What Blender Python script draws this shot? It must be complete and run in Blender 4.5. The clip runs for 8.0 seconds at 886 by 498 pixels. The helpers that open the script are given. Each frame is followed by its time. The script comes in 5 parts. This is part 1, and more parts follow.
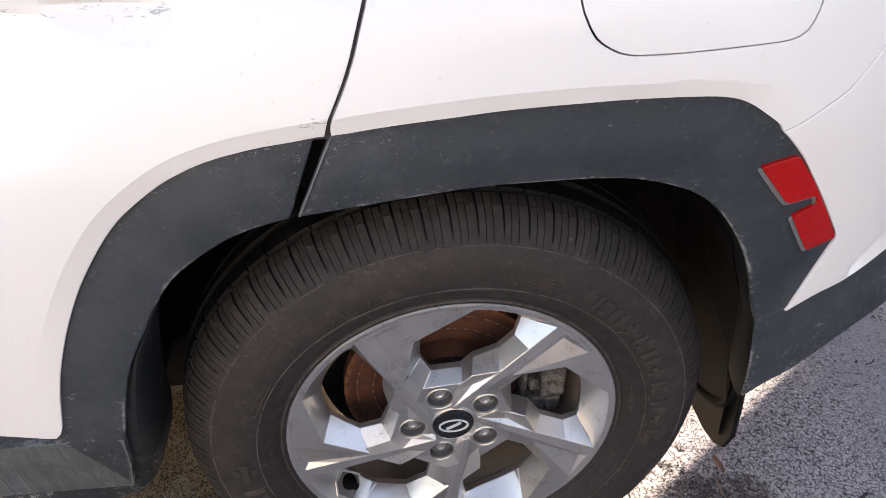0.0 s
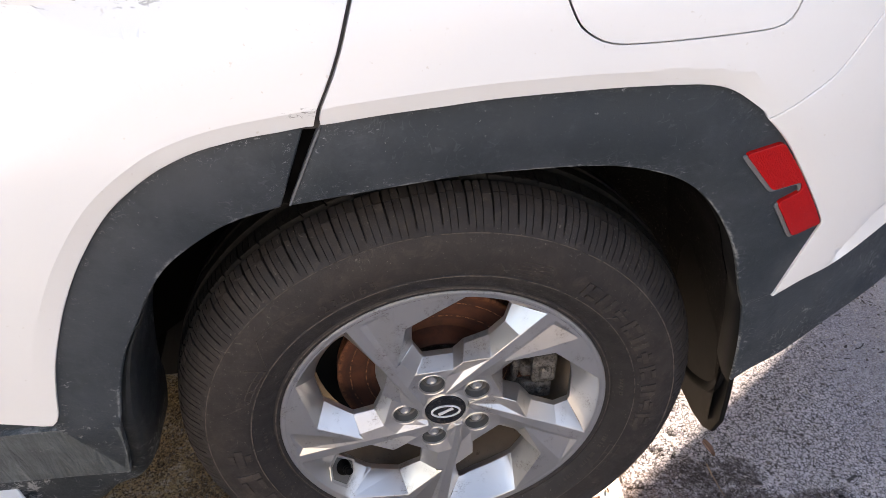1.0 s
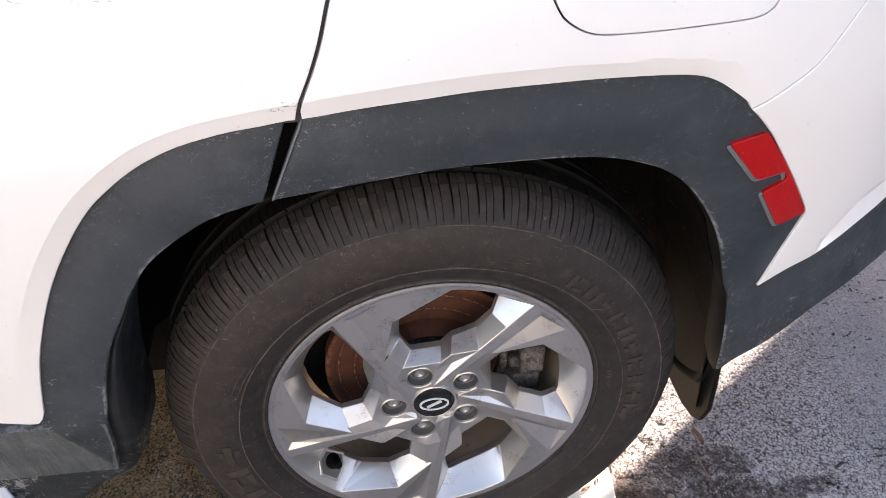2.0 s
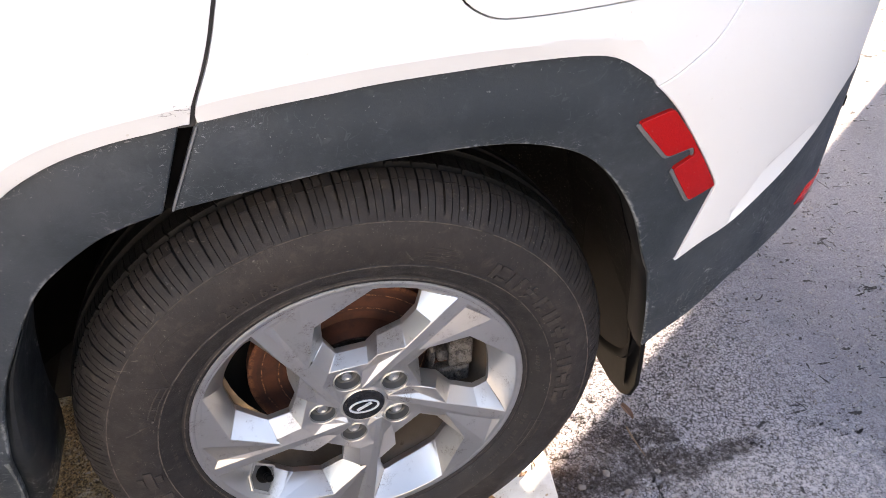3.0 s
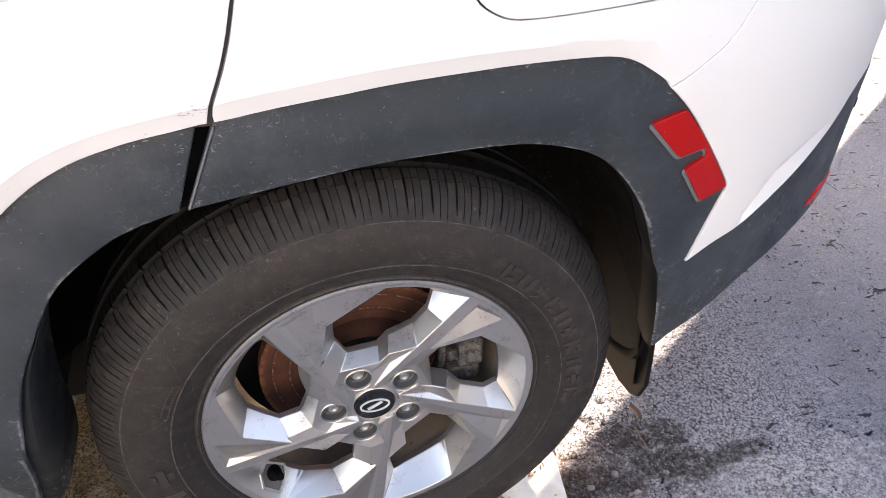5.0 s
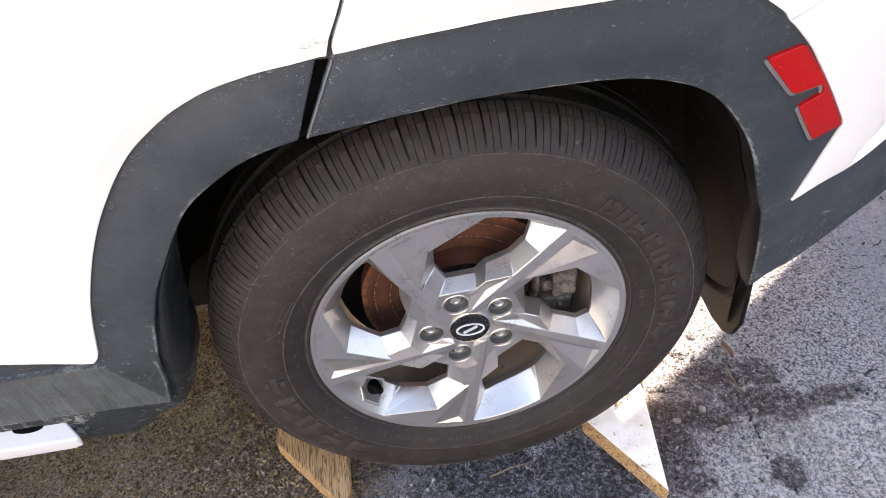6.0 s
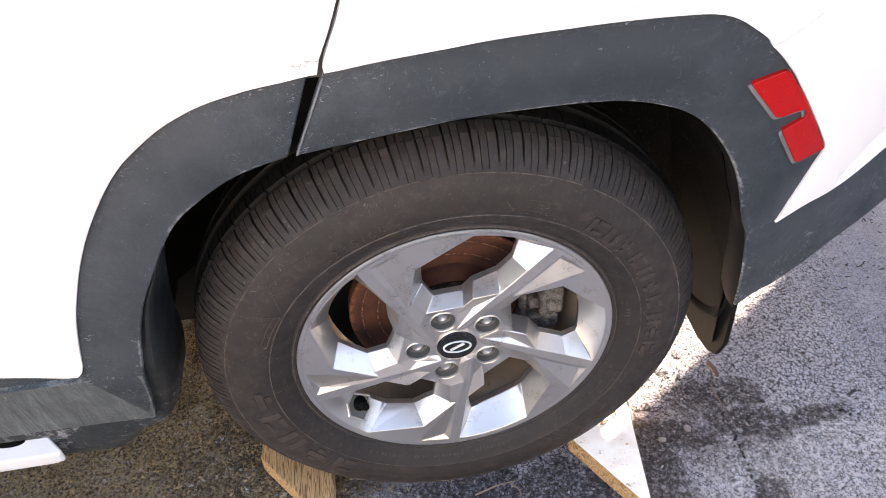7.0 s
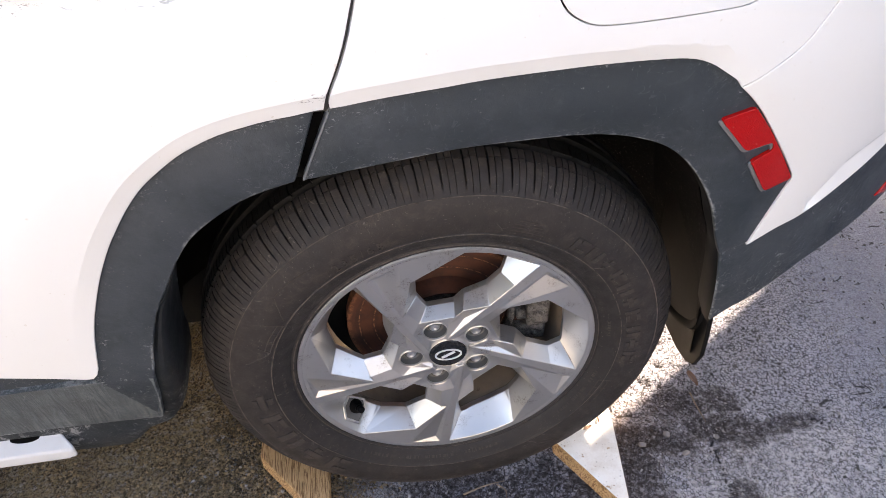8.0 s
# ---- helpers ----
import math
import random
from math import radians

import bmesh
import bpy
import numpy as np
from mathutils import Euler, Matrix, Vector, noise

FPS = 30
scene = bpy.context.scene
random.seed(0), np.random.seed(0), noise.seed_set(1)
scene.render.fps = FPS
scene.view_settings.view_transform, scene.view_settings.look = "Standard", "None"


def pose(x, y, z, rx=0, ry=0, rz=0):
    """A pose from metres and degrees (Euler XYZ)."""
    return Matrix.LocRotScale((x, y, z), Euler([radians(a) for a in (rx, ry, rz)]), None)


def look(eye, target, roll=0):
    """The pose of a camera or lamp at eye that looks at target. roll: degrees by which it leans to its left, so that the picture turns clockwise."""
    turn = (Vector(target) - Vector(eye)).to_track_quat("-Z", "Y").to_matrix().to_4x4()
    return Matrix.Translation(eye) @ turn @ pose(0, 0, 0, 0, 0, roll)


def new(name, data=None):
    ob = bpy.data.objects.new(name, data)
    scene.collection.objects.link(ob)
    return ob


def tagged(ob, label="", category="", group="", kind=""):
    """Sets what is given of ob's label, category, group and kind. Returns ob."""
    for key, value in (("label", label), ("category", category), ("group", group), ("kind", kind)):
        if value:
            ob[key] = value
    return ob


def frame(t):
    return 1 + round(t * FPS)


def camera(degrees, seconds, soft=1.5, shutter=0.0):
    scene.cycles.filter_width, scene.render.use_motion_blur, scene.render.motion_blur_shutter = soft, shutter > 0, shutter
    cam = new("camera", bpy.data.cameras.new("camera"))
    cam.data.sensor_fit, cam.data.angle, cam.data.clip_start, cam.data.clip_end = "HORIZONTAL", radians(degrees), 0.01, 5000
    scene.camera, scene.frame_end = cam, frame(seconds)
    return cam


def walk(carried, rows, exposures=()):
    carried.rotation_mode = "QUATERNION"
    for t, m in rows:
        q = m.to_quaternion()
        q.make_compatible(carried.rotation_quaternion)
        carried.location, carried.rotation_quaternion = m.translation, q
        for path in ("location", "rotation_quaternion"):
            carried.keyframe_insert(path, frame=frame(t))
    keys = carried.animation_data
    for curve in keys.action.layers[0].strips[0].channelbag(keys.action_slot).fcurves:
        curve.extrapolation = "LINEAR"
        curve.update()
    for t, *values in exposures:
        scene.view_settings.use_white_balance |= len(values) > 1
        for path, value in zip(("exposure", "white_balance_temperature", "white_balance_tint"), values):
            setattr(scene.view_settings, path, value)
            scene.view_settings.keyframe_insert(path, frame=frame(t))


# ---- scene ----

from mathutils.geometry import delaunay_2d_cdt

# ---------------------------------------------------------------- camera
cam = camera(61.9, 8.0, soft=0.7)
PATH = [
    (0, (-0.116, -0.7, 1.163), (0.112, 0.906, -0.008), 0.7),
    (0.5, (-0.112, -0.708, 1.168), (0.11, 0.884, -0.021), 0.2),
    (1, (-0.11, -0.709, 1.168), (0.125, 0.877, -0.028), 0.6),
    (1.5, (-0.104, -0.709, 1.168), (0.142, 0.873, -0.03), 0.5),
    (2.8, (-0.098, -0.697, 1.166), (0.243, 0.835, -0.073), 0.3),
    (3, (-0.092, -0.687, 1.159), (0.361, 0.821, -0.073), 0.8),
    (3.5, (-0.091, -0.683, 1.155), (0.406, 0.814, -0.074), -0.5),
    (4, (-0.096, -0.685, 1.156), (0.403, 0.823, -0.059), 0.4),
    (4.2, (-0.098, -0.685, 1.156), (0.403, 0.824, -0.057), 0.7),
    (5.3, (-0.104, -0.692, 1.163), (0.261, 0.819, -0.096), -0.3),
    (5.5, (-0.11, -0.695, 1.166), (0.172, 0.791, -0.143), -1.8),
    (6, (-0.12, -0.705, 1.179), (0.06, 0.74, -0.193), -3.3),
    (6.5, (-0.119, -0.706, 1.181), (0.077, 0.748, -0.178), -2.6),
    (7, (-0.119, -0.707, 1.184), (0.097, 0.761, -0.158), -1.8),
    (7.5, (-0.12, -0.724, 1.216), (0.135, 0.714, -0.15), 0.4),
    (8, (-0.121, -0.743, 1.245), (0.107, 0.722, -0.097), -0.5),
]
walk(cam, [(t, look(eye, target, roll)) for t, eye, target, roll in PATH],
     exposures=[(t, e + 0.30, 8350, 19) for t, e in ((0.0, 2.74), (1.5, 2.81), (3.5, 3.18), (5.5, 3.10), (6.2, 3.42), (7.0, 3.42), (8.0, 2.98))])

# ---------------------------------------------------------------- light
SUN_UP, SUN_WAY = radians(28), Vector((0.834, 0.552, 0))
world = bpy.data.worlds.new("sky")
scene.world = world
world.use_nodes = True
wn = world.node_tree
wn.nodes.clear()
sky = wn.nodes.new("ShaderNodeTexSky")
sky.sky_type, sky.sun_disc = "NISHITA", False
sky.sun_elevation, sky.sun_rotation = SUN_UP, radians(56.5)
wbg = wn.nodes.new("ShaderNodeBackground")
wbg.inputs["Strength"].default_value = 0.09
wout = wn.nodes.new("ShaderNodeOutputWorld")
wn.links.new(sky.outputs[0], wbg.inputs[0])
wn.links.new(wbg.outputs[0], wout.inputs[0])
sun_data = bpy.data.lights.new("sun", "SUN")
sun_data.energy, sun_data.angle, sun_data.color = 5.0, radians(0.5), (1.0, 0.93, 0.82)
sun = new("sun", sun_data)
sun.matrix_world = look((0, 0, 0), -(SUN_WAY * math.cos(SUN_UP) + Vector((0, 0, math.sin(SUN_UP)))))


# ---------------------------------------------------------------- materials
class Mat:
    """A node material with a principled surface, built a line at a time."""

    def __init__(self, name, color, rough=0.5, metal=0.0, coat=0.0, spec=0.5):
        self.m = bpy.data.materials.new(name)
        self.m.use_nodes = True
        self.t = self.m.node_tree
        self.p = self.t.nodes["Principled BSDF"]
        self.put("Base Color", (*color, 1))
        self.put("Roughness", rough)
        self.put("Metallic", metal)
        self.put("Coat Weight", coat)
        self.put("Specular IOR Level", spec)
        self.color = None
        self.co = self.t.nodes.new("ShaderNodeTexCoord").outputs["Object"]
        self.normal = None

    def put(self, key, v):
        if hasattr(v, "is_linked"):
            self.t.links.new(v, self.p.inputs[key])
        else:
            self.p.inputs[key].default_value = v

    def mapped(self, scale):
        n = self.t.nodes.new("ShaderNodeMapping")
        if len(scale) == 4:  # turned about y, then scaled
            n.vector_type = "TEXTURE"
            n.inputs["Rotation"].default_value = (0, scale[3], 0)
            scale = [1 / v for v in scale[:3]]
        n.inputs["Scale"].default_value = scale
        self.t.links.new(self.co, n.inputs[0])
        return n.outputs[0]

    def noise(self, scale, detail=4.0, rough=0.6, stretch=None, warp=0.0):
        n = self.t.nodes.new("ShaderNodeTexNoise")
        n.inputs["Scale"].default_value, n.inputs["Detail"].default_value = scale, detail
        n.inputs["Roughness"].default_value, n.inputs["Distortion"].default_value = rough, warp
        self.t.links.new(self.mapped(stretch) if stretch else self.co, n.inputs["Vector"])
        return n.outputs["Fac"]

    def voronoi(self, scale, feature="F1", stretch=None):
        n = self.t.nodes.new("ShaderNodeTexVoronoi")
        n.feature = feature
        n.inputs["Scale"].default_value = scale
        self.t.links.new(self.mapped(stretch) if stretch else self.co, n.inputs["Vector"])
        return n.outputs["Distance"]

    def ramp(self, fac, lo, hi, a=0.0, b=1.0):
        n = self.t.nodes.new("ShaderNodeMapRange")
        n.interpolation_type = "SMOOTHSTEP"
        for key, v in (("From Min", lo), ("From Max", hi), ("To Min", a), ("To Max", b)):
            n.inputs[key].default_value = v
        self.t.links.new(fac, n.inputs["Value"])
        return n.outputs[0]

    def math(self, op, a, b=0.0):
        n = self.t.nodes.new("ShaderNodeMath")
        n.operation = op
        for k, v in ((0, a), (1, b)):
            if hasattr(v, "is_linked"):
                self.t.links.new(v, n.inputs[k])
            else:
                n.inputs[k].default_value = v
        return n.outputs[0]

    def axis(self, k):
        n = self.t.nodes.new("ShaderNodeSeparateXYZ")
        self.t.links.new(self.co, n.inputs[0])
        return n.outputs[k]

    def tint(self, fac, color):
        """Lays a colour over the base by fac."""
        n = self.t.nodes.new("ShaderNodeMix")
        n.data_type = "RGBA"
        if self.color is None:
            n.inputs["A"].default_value = self.p.inputs["Base Color"].default_value
        else:
            self.t.links.new(self.color, n.inputs["A"])
        n.inputs["B"].default_value = (*color, 1)
        if hasattr(fac, "is_linked"):
            self.t.links.new(fac, n.inputs["Factor"])
        else:
            n.inputs["Factor"].default_value = fac
        self.color = n.outputs["Result"]
        self.put("Base Color", self.color)
        return self

    def bump(self, height, dist, strength=1.0):
        n = self.t.nodes.new("ShaderNodeBump")
        n.inputs["Distance"].default_value, n.inputs["Strength"].default_value = dist, strength
        self.t.links.new(height, n.inputs["Height"])
        if self.normal is not None:
            self.t.links.new(self.normal, n.inputs["Normal"])
        self.normal = n.outputs[0]
        self.put("Normal", self.normal)
        return self


def make_white():
    m = Mat("white_car_paint", (0.745, 0.735, 0.715), 0.34, coat=0.3)
    m.put("Coat Roughness", 0.06)
    m.tint(m.ramp(m.noise(3.0, 5), 0.5, 0.8, 0, 0.12), (0.62, 0.60, 0.55))
    m.tint(m.ramp(m.noise(160, 3, 0.5), 0.70, 0.76, 0, 0.5), (0.55, 0.5, 0.42))
    x, z = m.axis(0), m.axis(2)
    scratch = m.ramp(m.noise(60, 6, 0.8, (1.0, 1, 3.0), 1.2), 0.56, 0.62)
    for cx, cz, rx, rz in ((-0.150, 0.868, 0.022, 0.007), (-0.300, 0.962, 0.05, 0.012), (-0.42, 0.955, 0.08, 0.010)):
        u, v = m.math("DIVIDE", m.math("SUBTRACT", x, cx), rx), m.math("DIVIDE", m.math("SUBTRACT", z, cz), rz)
        spot = m.ramp(m.math("ADD", m.math("MULTIPLY", u, u), m.math("MULTIPLY", v, v)), 0.3, 1.0, 1.0, 0.0)
        m.tint(m.math("MULTIPLY", spot, m.math("MULTIPLY", scratch, 0.8)), (0.12, 0.11, 0.10))
    m.bump(m.noise(2.2, 1), 0.004, 0.25)
    return m.m


def make_cladding(name, pale, chips=0.69, shading=0.0):
    m = Mat(name, (0.023, 0.031, 0.037), 0.5, spec=0.40)
    m.tint(m.ramp(m.noise(5, 7, 0.72), 0.42, 0.62, 0, 0.8), (0.044, 0.052, 0.060))
    m.tint(m.ramp(m.noise(22, 7, 0.8, (0.8, 1, 1.6), 0.6), 0.54, 0.74, 0, 0.35), (0.095, 0.102, 0.108))
    if pale:
        m.tint(0.7, (0.098, 0.110, 0.113))
        m.tint(m.ramp(m.noise(26, 6, 0.75), 0.45, 0.65, 0, 0.6), (0.110, 0.126, 0.130))
        ripple = m.noise(5.5, 4, 0.55, (9.0, 1, 1.0, 0.10), 0.5)
        m.tint(m.ramp(ripple, 0.60, 0.66, 0, 0.55), (0.035, 0.04, 0.042))
        m.tint(m.ramp(ripple, 0.53, 0.58, 0, 0.30), (0.138, 0.158, 0.163))
    # turned-in edges: black tint that partly paints in their shade
    if shading:
        m.tint(shading, (0.006, 0.0065, 0.007))
    # scuffs and pale nicks, thickest low down where stones fly
    low = m.ramp(m.axis(2), 0.90, 0.45, 0.0, 0.14)
    nick = m.math("ADD", m.noise(95, 6, 0.8, None, 0.8), m.math("MULTIPLY", low, m.ramp(m.noise(9, 3), 0.45, 0.65)))
    m.tint(m.ramp(nick, chips, chips + 0.06, 0, 0.7), (0.26, 0.265, 0.265))
    # worn pale along the panel's own brink
    brink = m.t.nodes.new("ShaderNodeAttribute")
    brink.attribute_name = "brink"
    worn_or_lit = m.math("MULTIPLY", m.ramp(m.math("ADD", brink.outputs["Fac"], m.math("MULTIPLY", m.noise(150, 5, 0.85), 0.6)), 1.06, 1.26), m.ramp(m.noise(20, 5, 0.8), 0.48, 0.62))
    m.tint(m.math("MULTIPLY", worn_or_lit, 0.8), (0.32, 0.33, 0.33))
    scuff = m.math("MULTIPLY", m.ramp(brink.outputs["Fac"], 0.10, 0.32), m.math("MULTIPLY", m.ramp(m.noise(130, 6, 0.85, (1.0, 1, 1.6), 1.0), 0.57, 0.63), m.ramp(m.noise(17, 4, 0.7), 0.43, 0.56)))
    m.tint(m.math("MULTIPLY", scuff, 0.75), (0.30, 0.31, 0.31))
    m.tint(m.ramp(m.noise(330, 2, 0.5), 0.71, 0.76, 0, 0.5), (0.22, 0.22, 0.21))
    # curling scratches in patches
    curl = m.math("ABSOLUTE", m.math("SUBTRACT", m.noise(42, 2, 0.5, None, 0.9), 0.5))
    patch = m.math("MULTIPLY", m.ramp(m.noise(8, 4, 0.7), 0.50, 0.60), m.ramp(m.axis(2), 0.82, 0.60, 0.20, 1.0))
    scratch = m.math("MULTIPLY", patch, m.math("MULTIPLY", m.ramp(curl, 0.006, 0.018, 1.0, 0.0), m.ramp(m.noise(160, 3, 0.6), 0.46, 0.54)))
    m.tint(m.math("MULTIPLY", scratch, 0.45), (0.24, 0.25, 0.25))
    m.put("Roughness", m.ramp(m.noise(12, 4), 0.3, 0.7, 0.42, 0.66))
    if pale:
        m.bump(ripple, 0.012, 0.8)
    m.bump(m.noise(900, 2), 0.0004, 0.5)
    m.bump(nick, 0.0012, 0.5)
    m.bump(m.noise(75, 4, 0.7), 0.0018, 0.45)
    m.bump(scratch, 0.0015, 0.7)
    return m.m


def make_rubber(name="dusty_tyre_rubber", dusty=0.0, dust=(0.031, 0.0255, 0.0228)):
    """Black rubber, clean near the rim and brown with dust from the protector ring outwards."""
    m = Mat(name, (0.0150, 0.0146, 0.0155), 0.62, spec=0.32)
    x, z = m.axis(0), m.axis(2)
    r = m.math("SQRT", m.math("ADD", m.math("MULTIPLY", x, x), m.math("MULTIPLY", z, z)))
    outer = m.ramp(m.math("ADD", r, m.math("MULTIPLY", m.noise(16, 5, 0.7), 0.012)), 0.262, 0.292, min(1.0, 0.5 + dusty), 1.0)
    m.tint(m.math("MULTIPLY", outer, m.ramp(m.noise(7, 6, 0.7), 0.30, 0.66, 0.35, 0.95)), dust)
    m.tint(m.math("MULTIPLY", outer, m.ramp(m.noise(45, 6, 0.75, None, 0.5), 0.50, 0.72, 0, 0.55)), (0.072, 0.056, 0.046))
    m.tint(m.ramp(m.noise(380, 2, 0.5), 0.70, 0.76, 0, 0.6), (0.24, 0.21, 0.18))
    m.tint(m.ramp(m.noise(30, 2, 0.5, (1, 1, 6), 1.5), 0.735, 0.75, 0, 0.5), (0.16, 0.14, 0.12))
    for r0, w, k in ((0.2675, 0.0009, 0.55), (0.3262, 0.0012, 0.45), (0.2365, 0.0015, 0.35)):
        line = m.ramp(m.math("ABSOLUTE", m.math("SUBTRACT", r, r0)), 0.0, w, 1.0, 0.0)
        m.tint(m.math("MULTIPLY", line, m.ramp(m.noise(90, 4, 0.7), 0.36, 0.56, 0, k)), (0.22, 0.175, 0.145))
    # pale chalky scuffs, thickest on the worn shoulder
    chalk = m.math("MULTIPLY", m.ramp(m.noise(9, 3), 0.48, 0.62), m.ramp(m.noise(150, 6, 0.85, (1.4, 1, 0.7), 1.0), 0.585, 0.66))
    m.tint(m.math("MULTIPLY", chalk, m.ramp(r, 0.325, 0.345, 0.45, 0.75)), (0.27, 0.24, 0.215))
    # tread is cleaner, and painted near black for the shade inside the arch
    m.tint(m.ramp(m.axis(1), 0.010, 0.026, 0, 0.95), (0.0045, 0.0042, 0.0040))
    m.put("Roughness", m.ramp(m.noise(35, 5, 0.7), 0.3, 0.7, 0.52, 0.75))
    m.bump(m.noise(500, 3), 0.0006, 0.8)
    m.bump(m.noise(60, 4), 0.001, 0.5)
    return m.m


def make_alloy():
    m = Mat("silver_painted_alloy", (0.56, 0.547, 0.53), 0.34, metal=0.86, coat=0.1)
    m.put("Coat Roughness", 0.12)
    m.tint(m.ramp(m.noise(14, 6, 0.7), 0.45, 0.8, 0, 0.15), (0.46, 0.43, 0.39))
    m.tint(m.ramp(m.noise(420, 3, 0.6), 0.70, 0.80, 0, 0.3), (0.26, 0.22, 0.18))
    # brake dust in patches
    film_of_dust = m.math("MULTIPLY", m.ramp(m.noise(24, 4, 0.7), 0.52, 0.68), m.ramp(m.noise(330, 4, 0.75), 0.50, 0.60, 0.15, 0.75))
    m.tint(film_of_dust, (0.21, 0.175, 0.145))
    m.put("Roughness", m.ramp(m.noise(40, 4), 0.3, 0.75, 0.29, 0.40))
    return m.m


def make_rust():
    m = Mat("rusty_brake_steel", (0.108, 0.036, 0.018), 0.8, metal=0.1)
    x, z = m.axis(0), m.axis(2)
    r = m.math("SQRT", m.math("ADD", m.math("MULTIPLY", x, x), m.math("MULTIPLY", z, z)))
    wear = m.math("ADD", m.math("MULTIPLY", r, 26.0), m.math("MULTIPLY", m.noise(40, 5, 0.7), 0.35))
    m.tint(m.ramp(m.math("SINE", m.math("MULTIPLY", wear, 9.0)), 0.1, 0.9, 0, 0.6), (0.055, 0.021, 0.013))
    m.tint(m.ramp(m.noise(30, 6, 0.7), 0.4, 0.7, 0, 0.6), (0.030, 0.014, 0.010))
    ring = m.math("MULTIPLY", m.ramp(r, 0.141, 0.149), m.ramp(m.noise(120, 5, 0.8), 0.40, 0.62))
    m.tint(ring, (0.26, 0.10, 0.045))
    for r0 in (0.1085, 0.1320):
        scored = m.ramp(m.math("ABSOLUTE", m.math("SUBTRACT", m.math("ADD", r, m.math("MULTIPLY", m.noise(50, 3), 0.003)), r0 + 0.0015)), 0.0003, 0.0014, 1.0, 0.0)
        m.tint(m.math("MULTIPLY", scored, m.ramp(m.noise(150, 4, 0.7), 0.45, 0.58)), (0.34, 0.15, 0.075))
    m.bump(m.noise(300, 4), 0.0006, 0.7)
    return m.m


def make_cast():
    m = Mat("greased_cast_iron", (0.215, 0.20, 0.185), 0.6, metal=0.3)
    m.tint(m.ramp(m.noise(60, 6, 0.7), 0.42, 0.62, 0, 0.85), (0.05, 0.042, 0.036))
    m.tint(m.ramp(m.noise(300, 4, 0.7), 0.52, 0.62, 0, 0.7), (0.03, 0.026, 0.022))
    m.bump(m.noise(260, 5, 0.7), 0.003, 1.0)
    return m.m


def make_plain(name, color, rough, metal=0.0, grain=400, amount=0.25, dirt=(0.2, 0.18, 0.15), spec=0.5):
    m = Mat(name, color, rough, metal, spec=spec)
    m.tint(m.ramp(m.noise(11, 5, 0.65), 0.45, 0.8, 0, amount), dirt)
    m.tint(m.ramp(m.noise(grain, 3, 0.6), 0.62, 0.75, 0, amount), dirt)
    m.bump(m.noise(grain, 3), 0.0004, 0.4)
    return m.m


def make_liner_black():
    """Black plastic, paler behind the wheel, where pale specks of tyre spray lie."""
    m = Mat("black_liner_plastic", (0.0035, 0.0035, 0.0035), 0.75, spec=0.05)
    m.tint(m.ramp(m.noise(11, 5, 0.65), 0.45, 0.8, 0, 0.5), (0.011, 0.0095, 0.0085))
    spray = m.math("MULTIPLY", m.ramp(m.axis(0), 0.12, 0.34), m.ramp(m.noise(14, 6, 0.75), 0.35, 0.65, 0.15, 0.8))
    m.tint(m.math("MULTIPLY", spray, 0.9), (0.0085, 0.0078, 0.0074))
    m.tint(m.math("MULTIPLY", spray, m.ramp(m.noise(200, 4, 0.7), 0.58, 0.66)), (0.070, 0.066, 0.062))
    m.tint(m.math("MULTIPLY", spray, m.ramp(m.noise(330, 2, 0.5), 0.68, 0.73)), (0.20, 0.19, 0.18))
    m.bump(m.noise(300, 3), 0.0005, 0.5)
    return m.m


def make_grit(name, dark, pale):
    """Loose bits, each of its own shade."""
    m = Mat(name, dark, 0.9, spec=0.2)
    r = m.t.nodes.new("ShaderNodeNewGeometry").outputs["Random Per Island"]
    m.tint(m.ramp(m.math("POWER", r, 1.3), 0.0, 1.0), pale)
    m.bump(m.noise(900, 2), 0.0006, 0.5)
    return m.m


def make_reflector():
    m = Mat("red_reflector_plastic", (0.36, 0.003, 0.003), 0.25, spec=0.35)
    cell = m.voronoi(520)
    m.tint(m.ramp(cell, 0.05, 0.6, 0, 0.4), (0.55, 0.008, 0.006))
    m.bump(cell, 0.001, 0.5)
    m.tint(m.ramp(m.noise(300, 3), 0.68, 0.74, 0, 0.4), (0.5, 0.3, 0.25))
    return m.m


def make_wood(name, painted):
    m = Mat(name, (0.52, 0.325, 0.165), 0.75, spec=0.3)
    rings = m.noise(9, 3, 0.5, (13, 0.5, 2.4), 0.25)
    m.tint(m.ramp(m.math("SINE", m.math("MULTIPLY", rings, 80.0)), 0.0, 0.85, 0, 0.9), (0.15, 0.072, 0.030))
    m.tint(m.ramp(m.noise(140, 4, 0.6, (3, 0.5, 3)), 0.52, 0.72, 0, 0.6), (0.12, 0.065, 0.03))
    m.tint(m.ramp(m.noise(14, 5), 0.5, 0.8, 0, 0.4), (0.2, 0.14, 0.08))
    # white over most of the wood, for the board with the white top
    if painted:
        m.p.inputs["Roughness"].default_value = 0.6
        m.tint(m.ramp(m.noise(45, 5, 0.65), 0.66, 0.62, 0, 1.0), (0.82, 0.80, 0.76))
        m.tint(m.ramp(m.noise(11, 6, 0.75), 0.45, 0.70, 0, 0.45), (0.50, 0.42, 0.32))
        m.tint(m.ramp(m.noise(260, 3, 0.6), 0.66, 0.72, 0, 0.7), (0.12, 0.09, 0.06))
    m.bump(m.noise(140, 4, 0.6, (3, 0.5, 3)), 0.001, 0.6)
    return m.m


